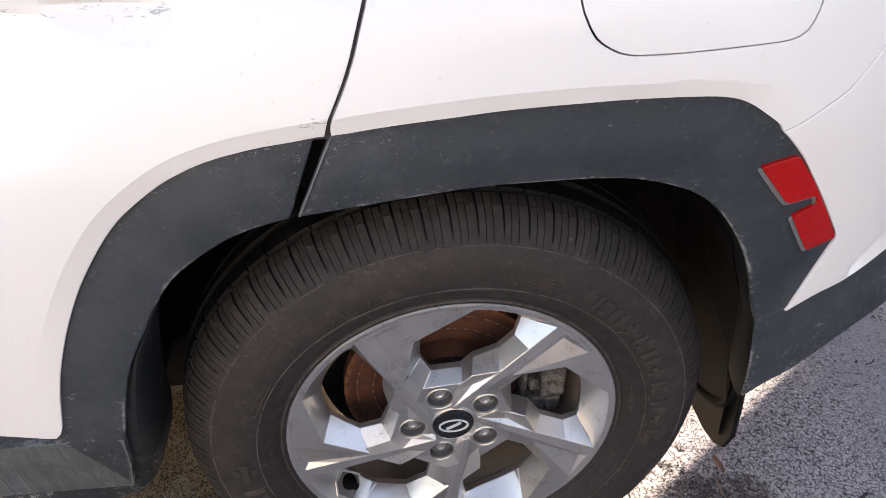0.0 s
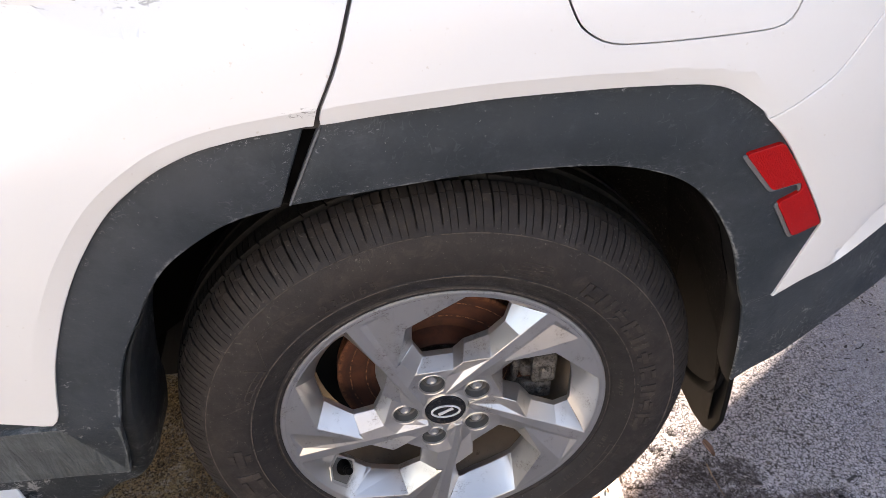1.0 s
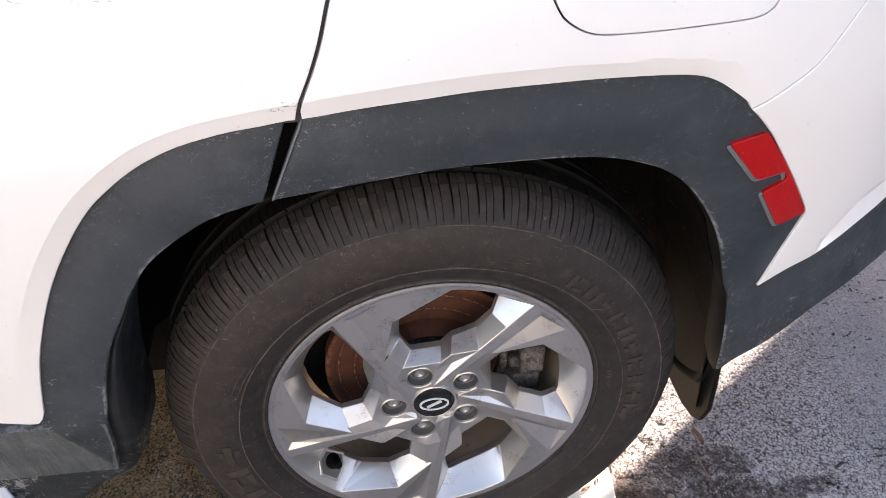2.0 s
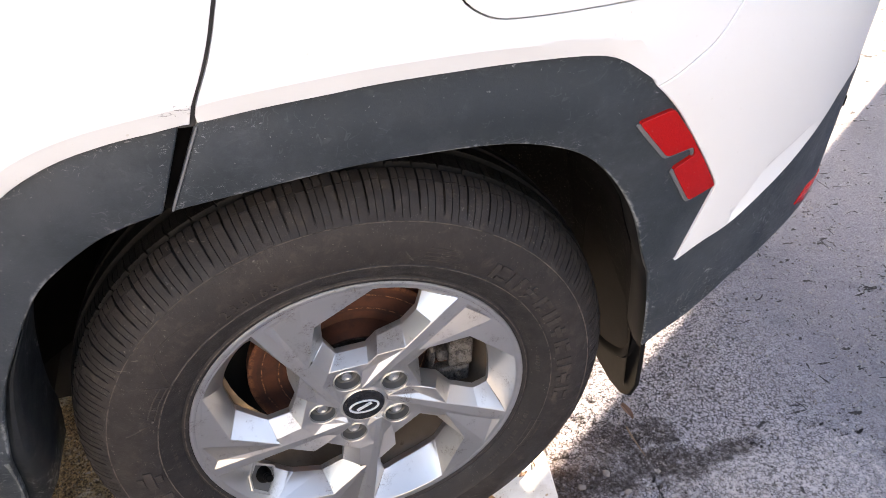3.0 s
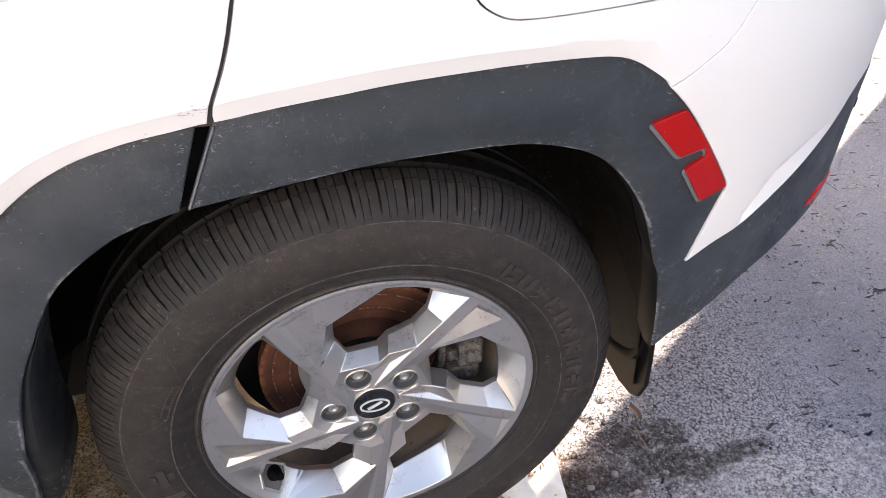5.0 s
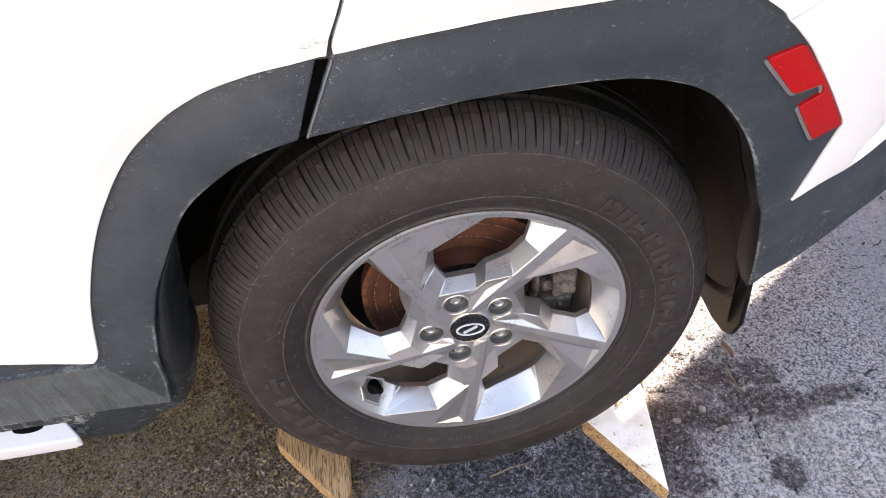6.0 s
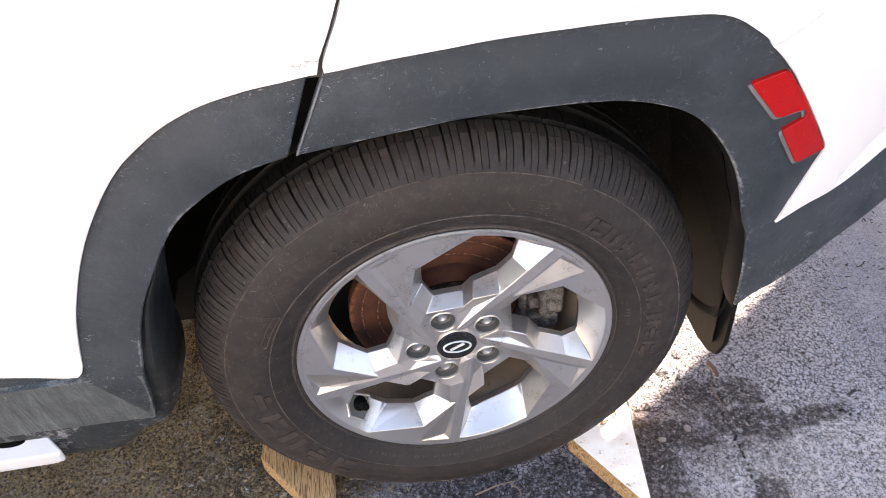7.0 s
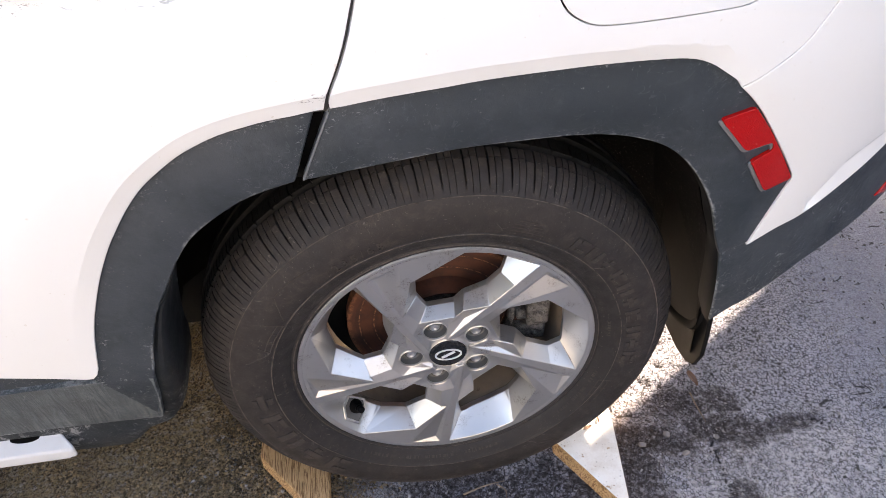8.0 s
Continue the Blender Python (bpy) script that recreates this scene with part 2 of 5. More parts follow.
def make_asphalt():
    m = Mat("worn_asphalt", (0.47, 0.474, 0.545), 0.9, spec=0.25)
    x_ = m.axis(0)
    stone = m.voronoi(170)
    # towards +x: smoother tarmac, its darker tint also painting in dimmer light
    smooth_dim = m.ramp(m.math("ADD", x_, m.math("MULTIPLY", m.noise(3, 5, 0.7), 0.5)), 0.98, 1.36)
    m.tint(m.ramp(stone, 0.05, 0.55, 0.8, 0), (0.68, 0.68, 0.745))
    holes = m.math("MULTIPLY", m.ramp(m.noise(150, 4, 0.7), 0.535, 0.60, 0, 0.92), m.ramp(smooth_dim, 0, 1, 1.0, 0.45))
    m.tint(holes, (0.15, 0.15, 0.174))
    cell = m.voronoi(150, "DISTANCE_TO_EDGE")
    crevice = m.math("MULTIPLY", m.ramp(cell, 0.03, 0.15, 0.95, 0.0), m.ramp(m.noise(120, 3, 0.6), 0.38, 0.54))
    m.tint(m.math("MULTIPLY", crevice, m.ramp(smooth_dim, 0, 1, 1.0, 0.6)), (0.026, 0.025, 0.030))
    m.tint(m.ramp(m.noise(160, 3, 0.6), 0.62, 0.70, 0, 0.8), (0.48, 0.47, 0.46))
    m.tint(m.math("MULTIPLY", smooth_dim, 0.74), (0.185, 0.190, 0.235))
    m.tint(m.ramp(m.noise(1.3, 5, 0.6), 0.5, 0.72, 0, 0.3), (0.11, 0.107, 0.108))
    # short torn pits, each with a raised pale brim
    tear = m.math("MAXIMUM", m.noise(36, 4, 0.6, (0.45, 1.3, 1), 0.9), m.math("SUBTRACT", m.noise(30, 4, 0.6, (1.2, 0.5, 1), 0.9), 0.02))
    tear = m.math("ADD", tear, m.math("MULTIPLY", smooth_dim, 0.03))
    m.tint(m.ramp(tear, 0.625, 0.645, 0, 0.55), (0.38, 0.385, 0.43))
    pit = m.ramp(tear, 0.660, 0.680)
    m.tint(m.math("MULTIPLY", pit, 0.92), (0.016, 0.016, 0.019))
    # oil-dark wet stain beside the wheel, with a ragged edge
    x, y = m.axis(0), m.axis(1)
    wob = m.math("SUBTRACT", m.noise(13, 8, 0.8), 0.5)

    def blot(cx, cy, rx, ry, turn):
        c, s = math.cos(turn), math.sin(turn)
        dx, dy = m.math("SUBTRACT", x, cx), m.math("SUBTRACT", y, cy)
        u = m.math("ADD", m.math("MULTIPLY", dx, c / rx), m.math("MULTIPLY", dy, s / rx))
        v = m.math("ADD", m.math("MULTIPLY", dx, -s / ry), m.math("MULTIPLY", dy, c / ry))
        d = m.math("SQRT", m.math("ADD", m.math("MULTIPLY", u, u), m.math("MULTIPLY", v, v)))
        return m.ramp(m.math("ADD", d, m.math("MULTIPLY", wob, 2.4)), 0.60, 1.05, 1.0, 0.0)

    # pale patches paint in the stronger sky light on the open ground
    worn_or_lit = m.math("MAXIMUM", blot(0.64, -0.17, 0.42, 0.20, 0.1), blot(-0.20, -0.10, 0.22, 0.10, 0.0))
    m.tint(m.math("MULTIPLY", worn_or_lit, m.ramp(m.noise(120, 5, 0.75), 0.35, 0.55, 0.75, 0.15)), (0.74, 0.715, 0.72))
    soaked = blot(0.44, 0.00, 0.19, 0.10, -0.1)
    m.tint(m.math("MULTIPLY", soaked, m.ramp(m.noise(70, 6, 0.75), 0.40, 0.62, 0.55, 0.10)), (0.085, 0.066, 0.064))
    wet = None
    for spot in ((0.52, 0.075, 0.10, 0.035, -0.1), (0.565, 0.002, 0.09, 0.034, -0.2), (0.665, -0.004, 0.10, 0.020, 0.05), (0.42, 0.0, 0.075, 0.030, -0.4),
                 (0.345, -0.04, 0.05, 0.10, 0.2), (0.35, -0.125, 0.05, 0.030, -0.2), (0.53, -0.14, 0.03, 0.030, -0.4), (0.19, -0.09, 0.13, 0.075, 0.15), (0.05, -0.055, 0.17, 0.050, 0.0)):
        cx, cy, rx, ry, turn = spot
        one = blot(cx, cy, rx * 1.22, ry * 1.3, turn)
        wet = one if wet is None else m.math("MAXIMUM", wet, one)
    m.tint(m.math("MULTIPLY", wet, m.ramp(m.noise(90, 5, 0.75), 0.40, 0.66, 0.92, 0.35)), (0.036, 0.028, 0.029))
    groove = m.t.nodes.new("ShaderNodeAttribute")
    groove.attribute_name = "groove"
    crack = m.ramp(m.math("ADD", groove.outputs["Fac"], m.math("MULTIPLY", m.math("SUBTRACT", m.noise(160, 4, 0.7), 0.5), 0.9)), 0.45, 0.75, 0.0, 0.92)
    m.tint(crack, (0.012, 0.011, 0.012))
    # rusty brown dirt by the tyre's foot
    rusty = blot(0.36, 0.06, 0.12, 0.09, 0.4)
    m.tint(m.math("MULTIPLY", rusty, m.ramp(m.noise(40, 6, 0.75), 0.45, 0.66, 0.0, 0.25)), (0.20, 0.135, 0.09))
    # brown dirt and leaf mould under the car
    mould = m.ramp(m.math("ADD", m.math("MULTIPLY", x, -1.0), m.math("ADD", m.math("MULTIPLY", y, 1.2), m.math("MULTIPLY", wob, 0.9))), 0.10, 0.38)
    mould = m.math("MULTIPLY", mould, m.math("MULTIPLY", m.ramp(y, 1.5, 2.1, 1.0, 0.0), m.ramp(x, -3.4, -2.4)))
    m.tint(m.math("MULTIPLY", mould, m.ramp(m.noise(60, 6, 0.7), 0.36, 0.58, 0.5, 0.95)), (0.31, 0.245, 0.15))
    m.tint(m.math("MULTIPLY", mould, m.ramp(m.noise(190, 5, 0.75), 0.50, 0.57, 0, 0.85)), (0.035, 0.026, 0.018))
    m.tint(m.math("MULTIPLY", mould, m.ramp(m.noise(150, 4, 0.7, (1.3, 0.8, 1)), 0.60, 0.66, 0, 0.7)), (0.50, 0.41, 0.28))
    m.bump(m.noise(5, 4), 0.02, 0.3)
    m.bump(m.math("MULTIPLY", crack, -1.0), 0.01, 1.0)
    m.bump(m.math("SUBTRACT", m.ramp(tear, 0.59, 0.65), m.math("MULTIPLY", pit, 2.0)), 0.006, 0.9)
    m.bump(stone, 0.006, 1.0)
    m.bump(m.ramp(cell, 0.0, 0.2), 0.004, 0.8)
    m.bump(m.noise(150, 5, 0.75), 0.010, 1.0)
    return m.m


WHITE, RUBBER, ALLOY, RUST, CAST = make_white(), make_rubber(), make_alloy(), make_rust(), make_cast()
CLAD, SILL = make_cladding("dark_grey_cladding_plastic", 0.0), make_cladding("scuffed_sill_plastic", 0.9, 0.72)
CHIPPED = make_cladding("stone_chipped_plastic", 0.0, 0.665)
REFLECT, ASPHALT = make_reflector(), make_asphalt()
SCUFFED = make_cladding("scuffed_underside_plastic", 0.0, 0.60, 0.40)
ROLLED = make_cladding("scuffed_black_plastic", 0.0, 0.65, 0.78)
BARREL = make_plain("dusty_alloy_barrel", (0.23, 0.178, 0.132), 0.55, 0.2, 120, 0.7, (0.10, 0.068, 0.045))
NUT = make_plain("worn_nut_steel", (0.60, 0.59, 0.58), 0.3, 0.9)
WOOD, WHITE_TOPPED = make_wood("sawn_pine", False), make_wood("white_topped_pine", True)
LINER = make_liner_black()
FLAP = make_plain("dusty_flap_plastic", (0.0075, 0.0070, 0.0068), 0.6, grain=120, amount=0.5, dirt=(0.018, 0.0168, 0.0162), spec=0.07)
SEAL = make_plain("grey_rubber_seal", (0.036, 0.035, 0.035), 0.6, dirt=(0.10, 0.09, 0.08))
BLACK = make_plain("gloss_black_plastic", (0.012, 0.012, 0.013), 0.2, amount=0.1)
BEZEL = make_plain("grey_bezel_plastic", (0.15, 0.155, 0.16), 0.5)
SILVER = make_plain("silver_badge", (0.72, 0.72, 0.73), 0.3, 0.25, amount=0.1)
MARK = make_rubber("dusty_raised_rubber", 0.75, (0.054, 0.043, 0.037))
POCKET = make_plain("grey_cast_pocket", (0.13, 0.127, 0.122), 0.55, 0.5)
PEBBLE = make_plain("pale_grey_stone", (0.20, 0.188, 0.185), 0.85, grain=300, amount=0.5, dirt=(0.10, 0.085, 0.078), spec=0.3)
STEP = make_plain("white_step_plastic", (0.60, 0.61, 0.62), 0.45, amount=0.2)
UNDER = make_plain("underbody_black", (0.012, 0.012, 0.012), 0.85, dirt=(0.03, 0.025, 0.02), spec=0.1)
STONE = make_grit("grey_grit", (0.07, 0.068, 0.07), (0.36, 0.35, 0.355))
MOULD = make_grit("brown_leaf_mould", (0.045, 0.034, 0.023), (0.36, 0.270, 0.165))
TWIG = make_plain("dry_twig", (0.17, 0.125, 0.095), 0.85, amount=0.5)
LEAF = make_plain("dry_leaf_brown", (0.17, 0.10, 0.072), 0.8, amount=0.5, dirt=(0.12, 0.05, 0.03))
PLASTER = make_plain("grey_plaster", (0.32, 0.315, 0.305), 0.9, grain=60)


# ---------------------------------------------------------------- building
def part(name, bm, material, parent=None, label="", bevel=0.0, angle=32, weld=True):
    """Links a bmesh as one mesh object under a thing or a part."""
    if weld:
        bmesh.ops.remove_doubles(bm, verts=bm.verts, dist=1e-5)
    bmesh.ops.recalc_face_normals(bm, faces=bm.faces) if weld else None
    me = bpy.data.meshes.new(name)
    bm.to_mesh(me)
    bm.free()
    for mm in material if isinstance(material, (list, tuple)) else (material,):
        me.materials.append(mm)
    me.polygons.foreach_set("use_smooth", [True] * len(me.polygons))
    me.set_sharp_from_angle(angle=radians(angle))
    ob = new(name, me)
    if parent:
        ob.parent = parent
    if bevel:
        b = ob.modifiers.new("bevel", "BEVEL")
        b.width, b.segments, b.limit_method, b.angle_limit = bevel, 2, "ANGLE", radians(40)
    return tagged(ob, label)


def curve(pts, n):
    """n points at even steps along a smooth line through pts."""
    p = np.array(pts, float)
    q = np.vstack([2 * p[0] - p[1], p, 2 * p[-1] - p[-2]])
    out = []
    for i in range(1, len(q) - 2):
        a, b, c, d = q[i - 1], q[i], q[i + 1], q[i + 2]
        for t in np.linspace(0, 1, 16, endpoint=False):
            out.append(0.5 * (2 * b + (c - a) * t + (2 * a - 5 * b + 4 * c - d) * t * t + (3 * b - a - 3 * c + d) * t**3))
    out = np.vstack([out, q[-2]])
    s = np.r_[0, np.cumsum(np.linalg.norm(np.diff(out, axis=0), axis=1))]
    k = np.linspace(0, s[-1], n)
    return [tuple(np.interp(k, s, out[:, j])[i] for j in range(p.shape[1])) for i in range(n)]


def inside(p, loop):
    x, z = p
    c, j = False, len(loop) - 1
    for i in range(len(loop)):
        (xi, zi), (xj, zj) = loop[i], loop[j]
        if (zi > z) != (zj > z) and x < (xj - xi) * (z - zi) / (zj - zi) + xi:
            c = not c
        j = i
    return c


def near(p, loop):
    """Distance from p to a closed line."""
    a = np.array(loop)
    b = np.roll(a, -1, 0)
    ab = b - a
    t = np.clip(((np.array(p) - a) * ab).sum(1) / np.maximum((ab * ab).sum(1), 1e-12), 0, 1)
    return np.min(np.hypot(*(a + ab * t[:, None] - p).T))


def sheet(loops, step, surf, depth, creases=()):
    """A panel that fills the first loop of (x, z), less the others, laid on y = surf(x, z), with edges turned in by depth."""
    pts, edges = [], []
    for loop in loops:
        k = len(pts)
        pts += [Vector(p) for p in loop]
        edges += [(k + i, k + (i + 1) % len(loop)) for i in range(len(loop))]
    lo, hi = np.min(loops[0], 0), np.max(loops[0], 0)
    kept = [p for p in creases if inside(p, loops[0]) and not any(inside(p, h) for h in loops[1:]) and min(near(p, h) for h in loops) > 0.004]
    pts += [Vector(p) for p in kept]
    for x in np.arange(lo[0] + step / 2, hi[0], step):
        for z in np.arange(lo[1] + step / 2, hi[1], step):
            if inside((x, z), loops[0]) and not any(inside((x, z), h) for h in loops[1:]) and min(near((x, z), h) for h in loops) > step * 0.35 and not (kept and np.min(np.hypot(*(np.array(kept) - (x, z)).T)) < step * 0.45):
                pts.append(Vector((x, z)))
    vs, _, fs, *_ = delaunay_2d_cdt(pts, edges, [], 0, 1e-7)
    bm = bmesh.new()
    bv = [bm.verts.new((v.x, surf(v.x, v.y), v.y)) for v in vs]
    for f in fs:
        c = sum((vs[i] for i in f), Vector((0, 0))) / 3
        if inside(c, loops[0]) and not any(inside(c, h) for h in loops[1:]):
            bm.faces.new([bv[i] for i in f])
    bmesh.ops.delete(bm, geom=[v for v in bm.verts if not v.link_faces], context="VERTS")
    bmesh.ops.recalc_face_normals(bm, faces=bm.faces)
    bm.faces.ensure_lookup_table()
    if sum(f.normal.y for f in bm.faces) > 0:
        bmesh.ops.reverse_faces(bm, faces=bm.faces)
    brink = bm.verts.layers.float.new("brink")
    for v in bm.verts:
        v[brink] = 1.0 if v.is_boundary else 0.0
    if depth:
        rim = [e for e in bm.edges if e.is_boundary]
        got = bmesh.ops.extrude_edge_only(bm, edges=rim)["geom"]
        for v in got:
            if isinstance(v, bmesh.types.BMVert):
                v.co.y += depth
    return bm


def revolve(profile, n, axis_y=True, closed=False):
    """Turns a profile of (y, r) round the y axis."""
    bm = bmesh.new()
    rings = [[bm.verts.new((r * math.cos(a), y, r * math.sin(a))) for y, r in profile] for a in np.linspace(0, 2 * math.pi, n, endpoint=False)]
    m = len(profile)
    for i in range(n):
        a, b = rings[i], rings[(i + 1) % n]
        for j in range(m if closed else m - 1):
            bm.faces.new((a[j], a[(j + 1) % m], b[(j + 1) % m], b[j]))
    return bm


def join(*bms):
    out = bmesh.new()
    for b in bms:
        me = bpy.data.meshes.new("tmp")
        b.to_mesh(me)
        b.free()
        out.from_mesh(me)
        bpy.data.meshes.remove(me)
    return out


def box(x0, x1, y0, y1, z0, z1):
    bm = bmesh.new()
    bmesh.ops.create_cube(bm, size=1)
    for v in bm.verts:
        v.co = ((x0 + x1) / 2 + v.co.x * (x1 - x0), (y0 + y1) / 2 + v.co.y * (y1 - y0), (z0 + z1) / 2 + v.co.z * (z1 - z0))
    return bm


def prism(loop, z0, z1):
    """An upright block over a loop of (x, y)."""
    bm = bmesh.new()
    a = [bm.verts.new((x, y, z0)) for x, y in loop]
    b = [bm.verts.new((x, y, z1)) for x, y in loop]
    bm.faces.new(a[::-1])
    bm.faces.new(b)
    for i in range(len(loop)):
        j = (i + 1) % len(loop)
        bm.faces.new((a[i], a[j], b[j], b[i]))
    return bm


def polar(r, deg):
    return (r * math.cos(radians(deg)), r * math.sin(radians(deg)))


# ---------------------------------------------------------------- ground and setting
CRACKS = [
    [(0.519, -0.020), (0.521, -0.045), (0.518, -0.070), (0.513, -0.095), (0.512, -0.115), (0.518, -0.140), (0.526, -0.175)],
    [(0.352, 0.070), (0.366, 0.064), (0.380, 0.066), (0.393, 0.056)],
    [(0.418, 0.160), (0.435, 0.143), (0.450, 0.132)],
    [(0.478, 0.193), (0.490, 0.172)],
    [(0.462, 0.129), (0.471, 0.122)],
    [(0.740, 0.004), (0.765, -0.012), (0.790, -0.014)],
    [(0.86, 0.02), (0.90, 0.0), (0.93, -0.03), (0.99, -0.035)],
    [(1.22, 0.36), (1.27, 0.31), (1.36, 0.30), (1.42, 0.25)],
    [(1.05, 0.22), (1.10, 0.17), (1.12, 0.10), (1.19, 0.06)]]


def ground_z(x, y):
    if abs(x) > 4 or abs(y) > 4:
        return 0.0
    h = 0.006 * noise.noise((x * 2, y * 2, 0)) + 0.003 * noise.noise((x * 14, y * 14, 3)) - 0.003
    return h + 0.0014 * noise.noise((x * 60, y * 60, 7)) + 0.0014 * noise.noise((x * 130, y * 130, 9))


def make_ground():
    def steps(lo, hi, fine, far):
        a = list(np.arange(lo, hi + fine / 2, fine))
        d, up, dn = fine, [a[-1]], [a[0]]
        while up[-1] < far:
            d *= 1.35
            up.append(up[-1] + d)
            dn.append(dn[-1] - d)
        return dn[:0:-1] + a + up[1:]

    xs, ys = steps(-0.85, 1.5, 0.0065, 300), steps(-0.24, 0.62, 0.0065, 300)
    lines = []
    for c in CRACKS:
        rnd = random.Random(len(c) + int(c[0][0] * 100))
        lines += [(x + rnd.uniform(-0.005, 0.005), y + rnd.uniform(-0.004, 0.004)) for x, y in curve(c, 6 + 8 * len(c))]
    lines = np.array(lines)

    verts, groove = [], []
    for x in xs:
        near_line = lines[np.abs(lines[:, 0] - x) < 0.012]
        for y in ys:
            g = 0.0
            if len(near_line):
                g = max(0.0, 1 - float(np.min(np.hypot(near_line[:, 0] - x, near_line[:, 1] - y))) / 0.0052)
            verts.append((x, y, ground_z(x, y) - 0.006 * g))
            groove.append(g)
    m = len(ys)
    faces = [(i * m + j, (i + 1) * m + j, (i + 1) * m + j + 1, i * m + j + 1) for i in range(len(xs) - 1) for j in range(m - 1)]
    me = bpy.data.meshes.new("ground")
    me.from_pydata(verts, [], faces)
    me.attributes.new("groove", "FLOAT", "POINT").data.foreach_set("value", groove)
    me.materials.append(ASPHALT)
    me.polygons.foreach_set("use_smooth", [True] * len(faces))
    tagged(new("ground", me), "cracked grey asphalt with dark stains and dirt", "ground", kind="structure")


make_ground()
# unseen wall, added so that its end casts the shadow line
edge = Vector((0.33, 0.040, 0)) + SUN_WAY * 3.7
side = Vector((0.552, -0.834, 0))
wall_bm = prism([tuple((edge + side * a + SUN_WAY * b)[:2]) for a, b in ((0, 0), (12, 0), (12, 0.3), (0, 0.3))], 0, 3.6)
tagged(part("shade_wall_east", wall_bm, PLASTER), "unseen plain grey wall, added to shape the light", "wall", kind="structure")

# unseen wall, added to dim the low light from the south
tagged(part("shade_wall_south", prism([(-14, -4.3), (9, -4.3), (9, -4.0), (-14, -4.0)], 0, 2.4), PLASTER), "unseen plain grey wall, added to shape the light", "wall", kind="structure")


# ---------------------------------------------------------------- car body
def hull(x):
    """The car's flank seen from above: a flare over the wheel, then the turn to the tail."""
    return -0.05 + 0.76 * max(0.0, x - 0.3) ** 2 + 5.0 * max(0.0, x - 0.78) ** 2 - 0.03 * math.exp(-(((x + 0.1) / 0.28) ** 2))


ARCH_DOOR = [(-0.48, 0.455), (-0.457, 0.552), (-0.431, 0.622), (-0.404, 0.677), (-0.377, 0.72), (-0.349, 0.757), (-0.321, 0.784), (-0.287, 0.809), (-0.257, 0.824), (-0.219, 0.836), (-0.176, 0.844), (-0.1452, 0.8487)]
ARCH_REAR = [(-0.1300, 0.8503), (-0.074, 0.8565), (0.006, 0.8622), (0.067, 0.8635), (0.119, 0.8635), (0.177, 0.862), (0.231, 0.86), (0.262, 0.856), (0.282, 0.849), (0.299, 0.839), (0.327, 0.819), (0.359, 0.788), (0.39, 0.749), (0.419, 0.71), (0.449, 0.668)]
INNER_DOOR = [(-0.436, 0.3207), (-0.424, 0.376), (-0.412, 0.446), (-0.396, 0.513), (-0.377, 0.57), (-0.355, 0.613), (-0.329, 0.661), (-0.301, 0.698), (-0.252, 0.736), (-0.22, 0.752), (-0.1795, 0.7645)]
INNER_REAR = [(-0.1705, 0.7655), (-0.123, 0.773), (-0.077, 0.779), (-0.02, 0.784), (0.02, 0.7855), (0.067, 0.7845), (0.128, 0.781), (0.178, 0.774), (0.22, 0.762), (0.252, 0.747), (0.279, 0.726), (0.305, 0.696), (0.328, 0.661), (0.345, 0.625), (0.361, 0.58), (0.376, 0.546)]
ARCH_LINE = np.array(curve(ARCH_DOOR + ARCH_REAR, 120) + curve([(0.449, 0.668), (0.413, 0.56)], 12))
INNER_LINE = np.array(curve(INNER_DOOR + INNER_REAR, 120))


def white_y(x, z):
    """White panels: a rolled lip over the cladding, a shoulder above it, then the flatter flank."""
    d = np.min(np.hypot(ARCH_LINE[:, 0] - x, ARCH_LINE[:, 1] - z))
    y = hull(x) - 0.0125 + max(0.0, z - 0.82) * 0.1
    k = 1 - 0.85 * min(1.0, max(0.0, (x - 0.26) / 0.16))
    if x < -0.3:
        k *= min(1.0, max(0.05, (z - 0.46) / 0.3))
    y += k * (-0.38 * min(d, 0.022) + 0.06 * min(max(d - 0.024, 0), 0.046) + 0.06 * min(max(d - 0.07, 0), 0.06) + 3.2 * min(max(d - 0.07, 0), 0.06) ** 2 + 0.25 * max(d - 0.13, 0))
    if x < -0.1 and z > 0.9:
        # a dent under the door's crease, which leans outwards above it
        fold = 0.960 + 0.075 * (x + 0.36)
        y -= 0.45 * min(max(z - fold, 0.0), 0.04) * min(1.0, max(0.0, (-0.17 - x) / 0.05))
        y += 0.012 * max(0.0, 1 - ((x + 0.288) / 0.078) ** 2 - ((z - fold) / 0.031) ** 2)
    return y


def clad_y(x, z):
    d = np.min(np.hypot(INNER_LINE[:, 0] - x, INNER_LINE[:, 1] - z))
    e = np.min(np.hypot(ARCH_LINE[:, 0] - x, ARCH_LINE[:, 1] - z))
    tuck = 0.26 * max(0.0, 0.45 - z) if x < 0 else 0.0
    return hull(x) - 0.008 + tuck + max(0.0, z - 0.82) * 0.1 - 0.006 * min(1.0, d / 0.034) * min(1.0, e / 0.045)


car = tagged(new("car"), "white SUV with dark grey wheel-arch cladding, parked", "car")
GAP = [(-0.173, 0.764), (-0.1415, 0.8465), (-0.1345, 0.8705), (-0.1270, 0.8865), (-0.1190, 0.9045), (-0.1115, 0.9245), (-0.1050, 0.946), (-0.0970, 0.9715), (-0.081, 1.03), (-0.065, 1.15)]
gap_d = curve([(x - 0.0004, z) for x, z in GAP], 40)
gap_q = curve([(x + 0.0036, z) for x, z in GAP], 40)


def spread(line, d):
    """Moves a line away from the wheel's centre."""
    return [tuple(Vector(p) + (Vector(p) - Vector((0, 0.42))).normalized() * d) for p in line]


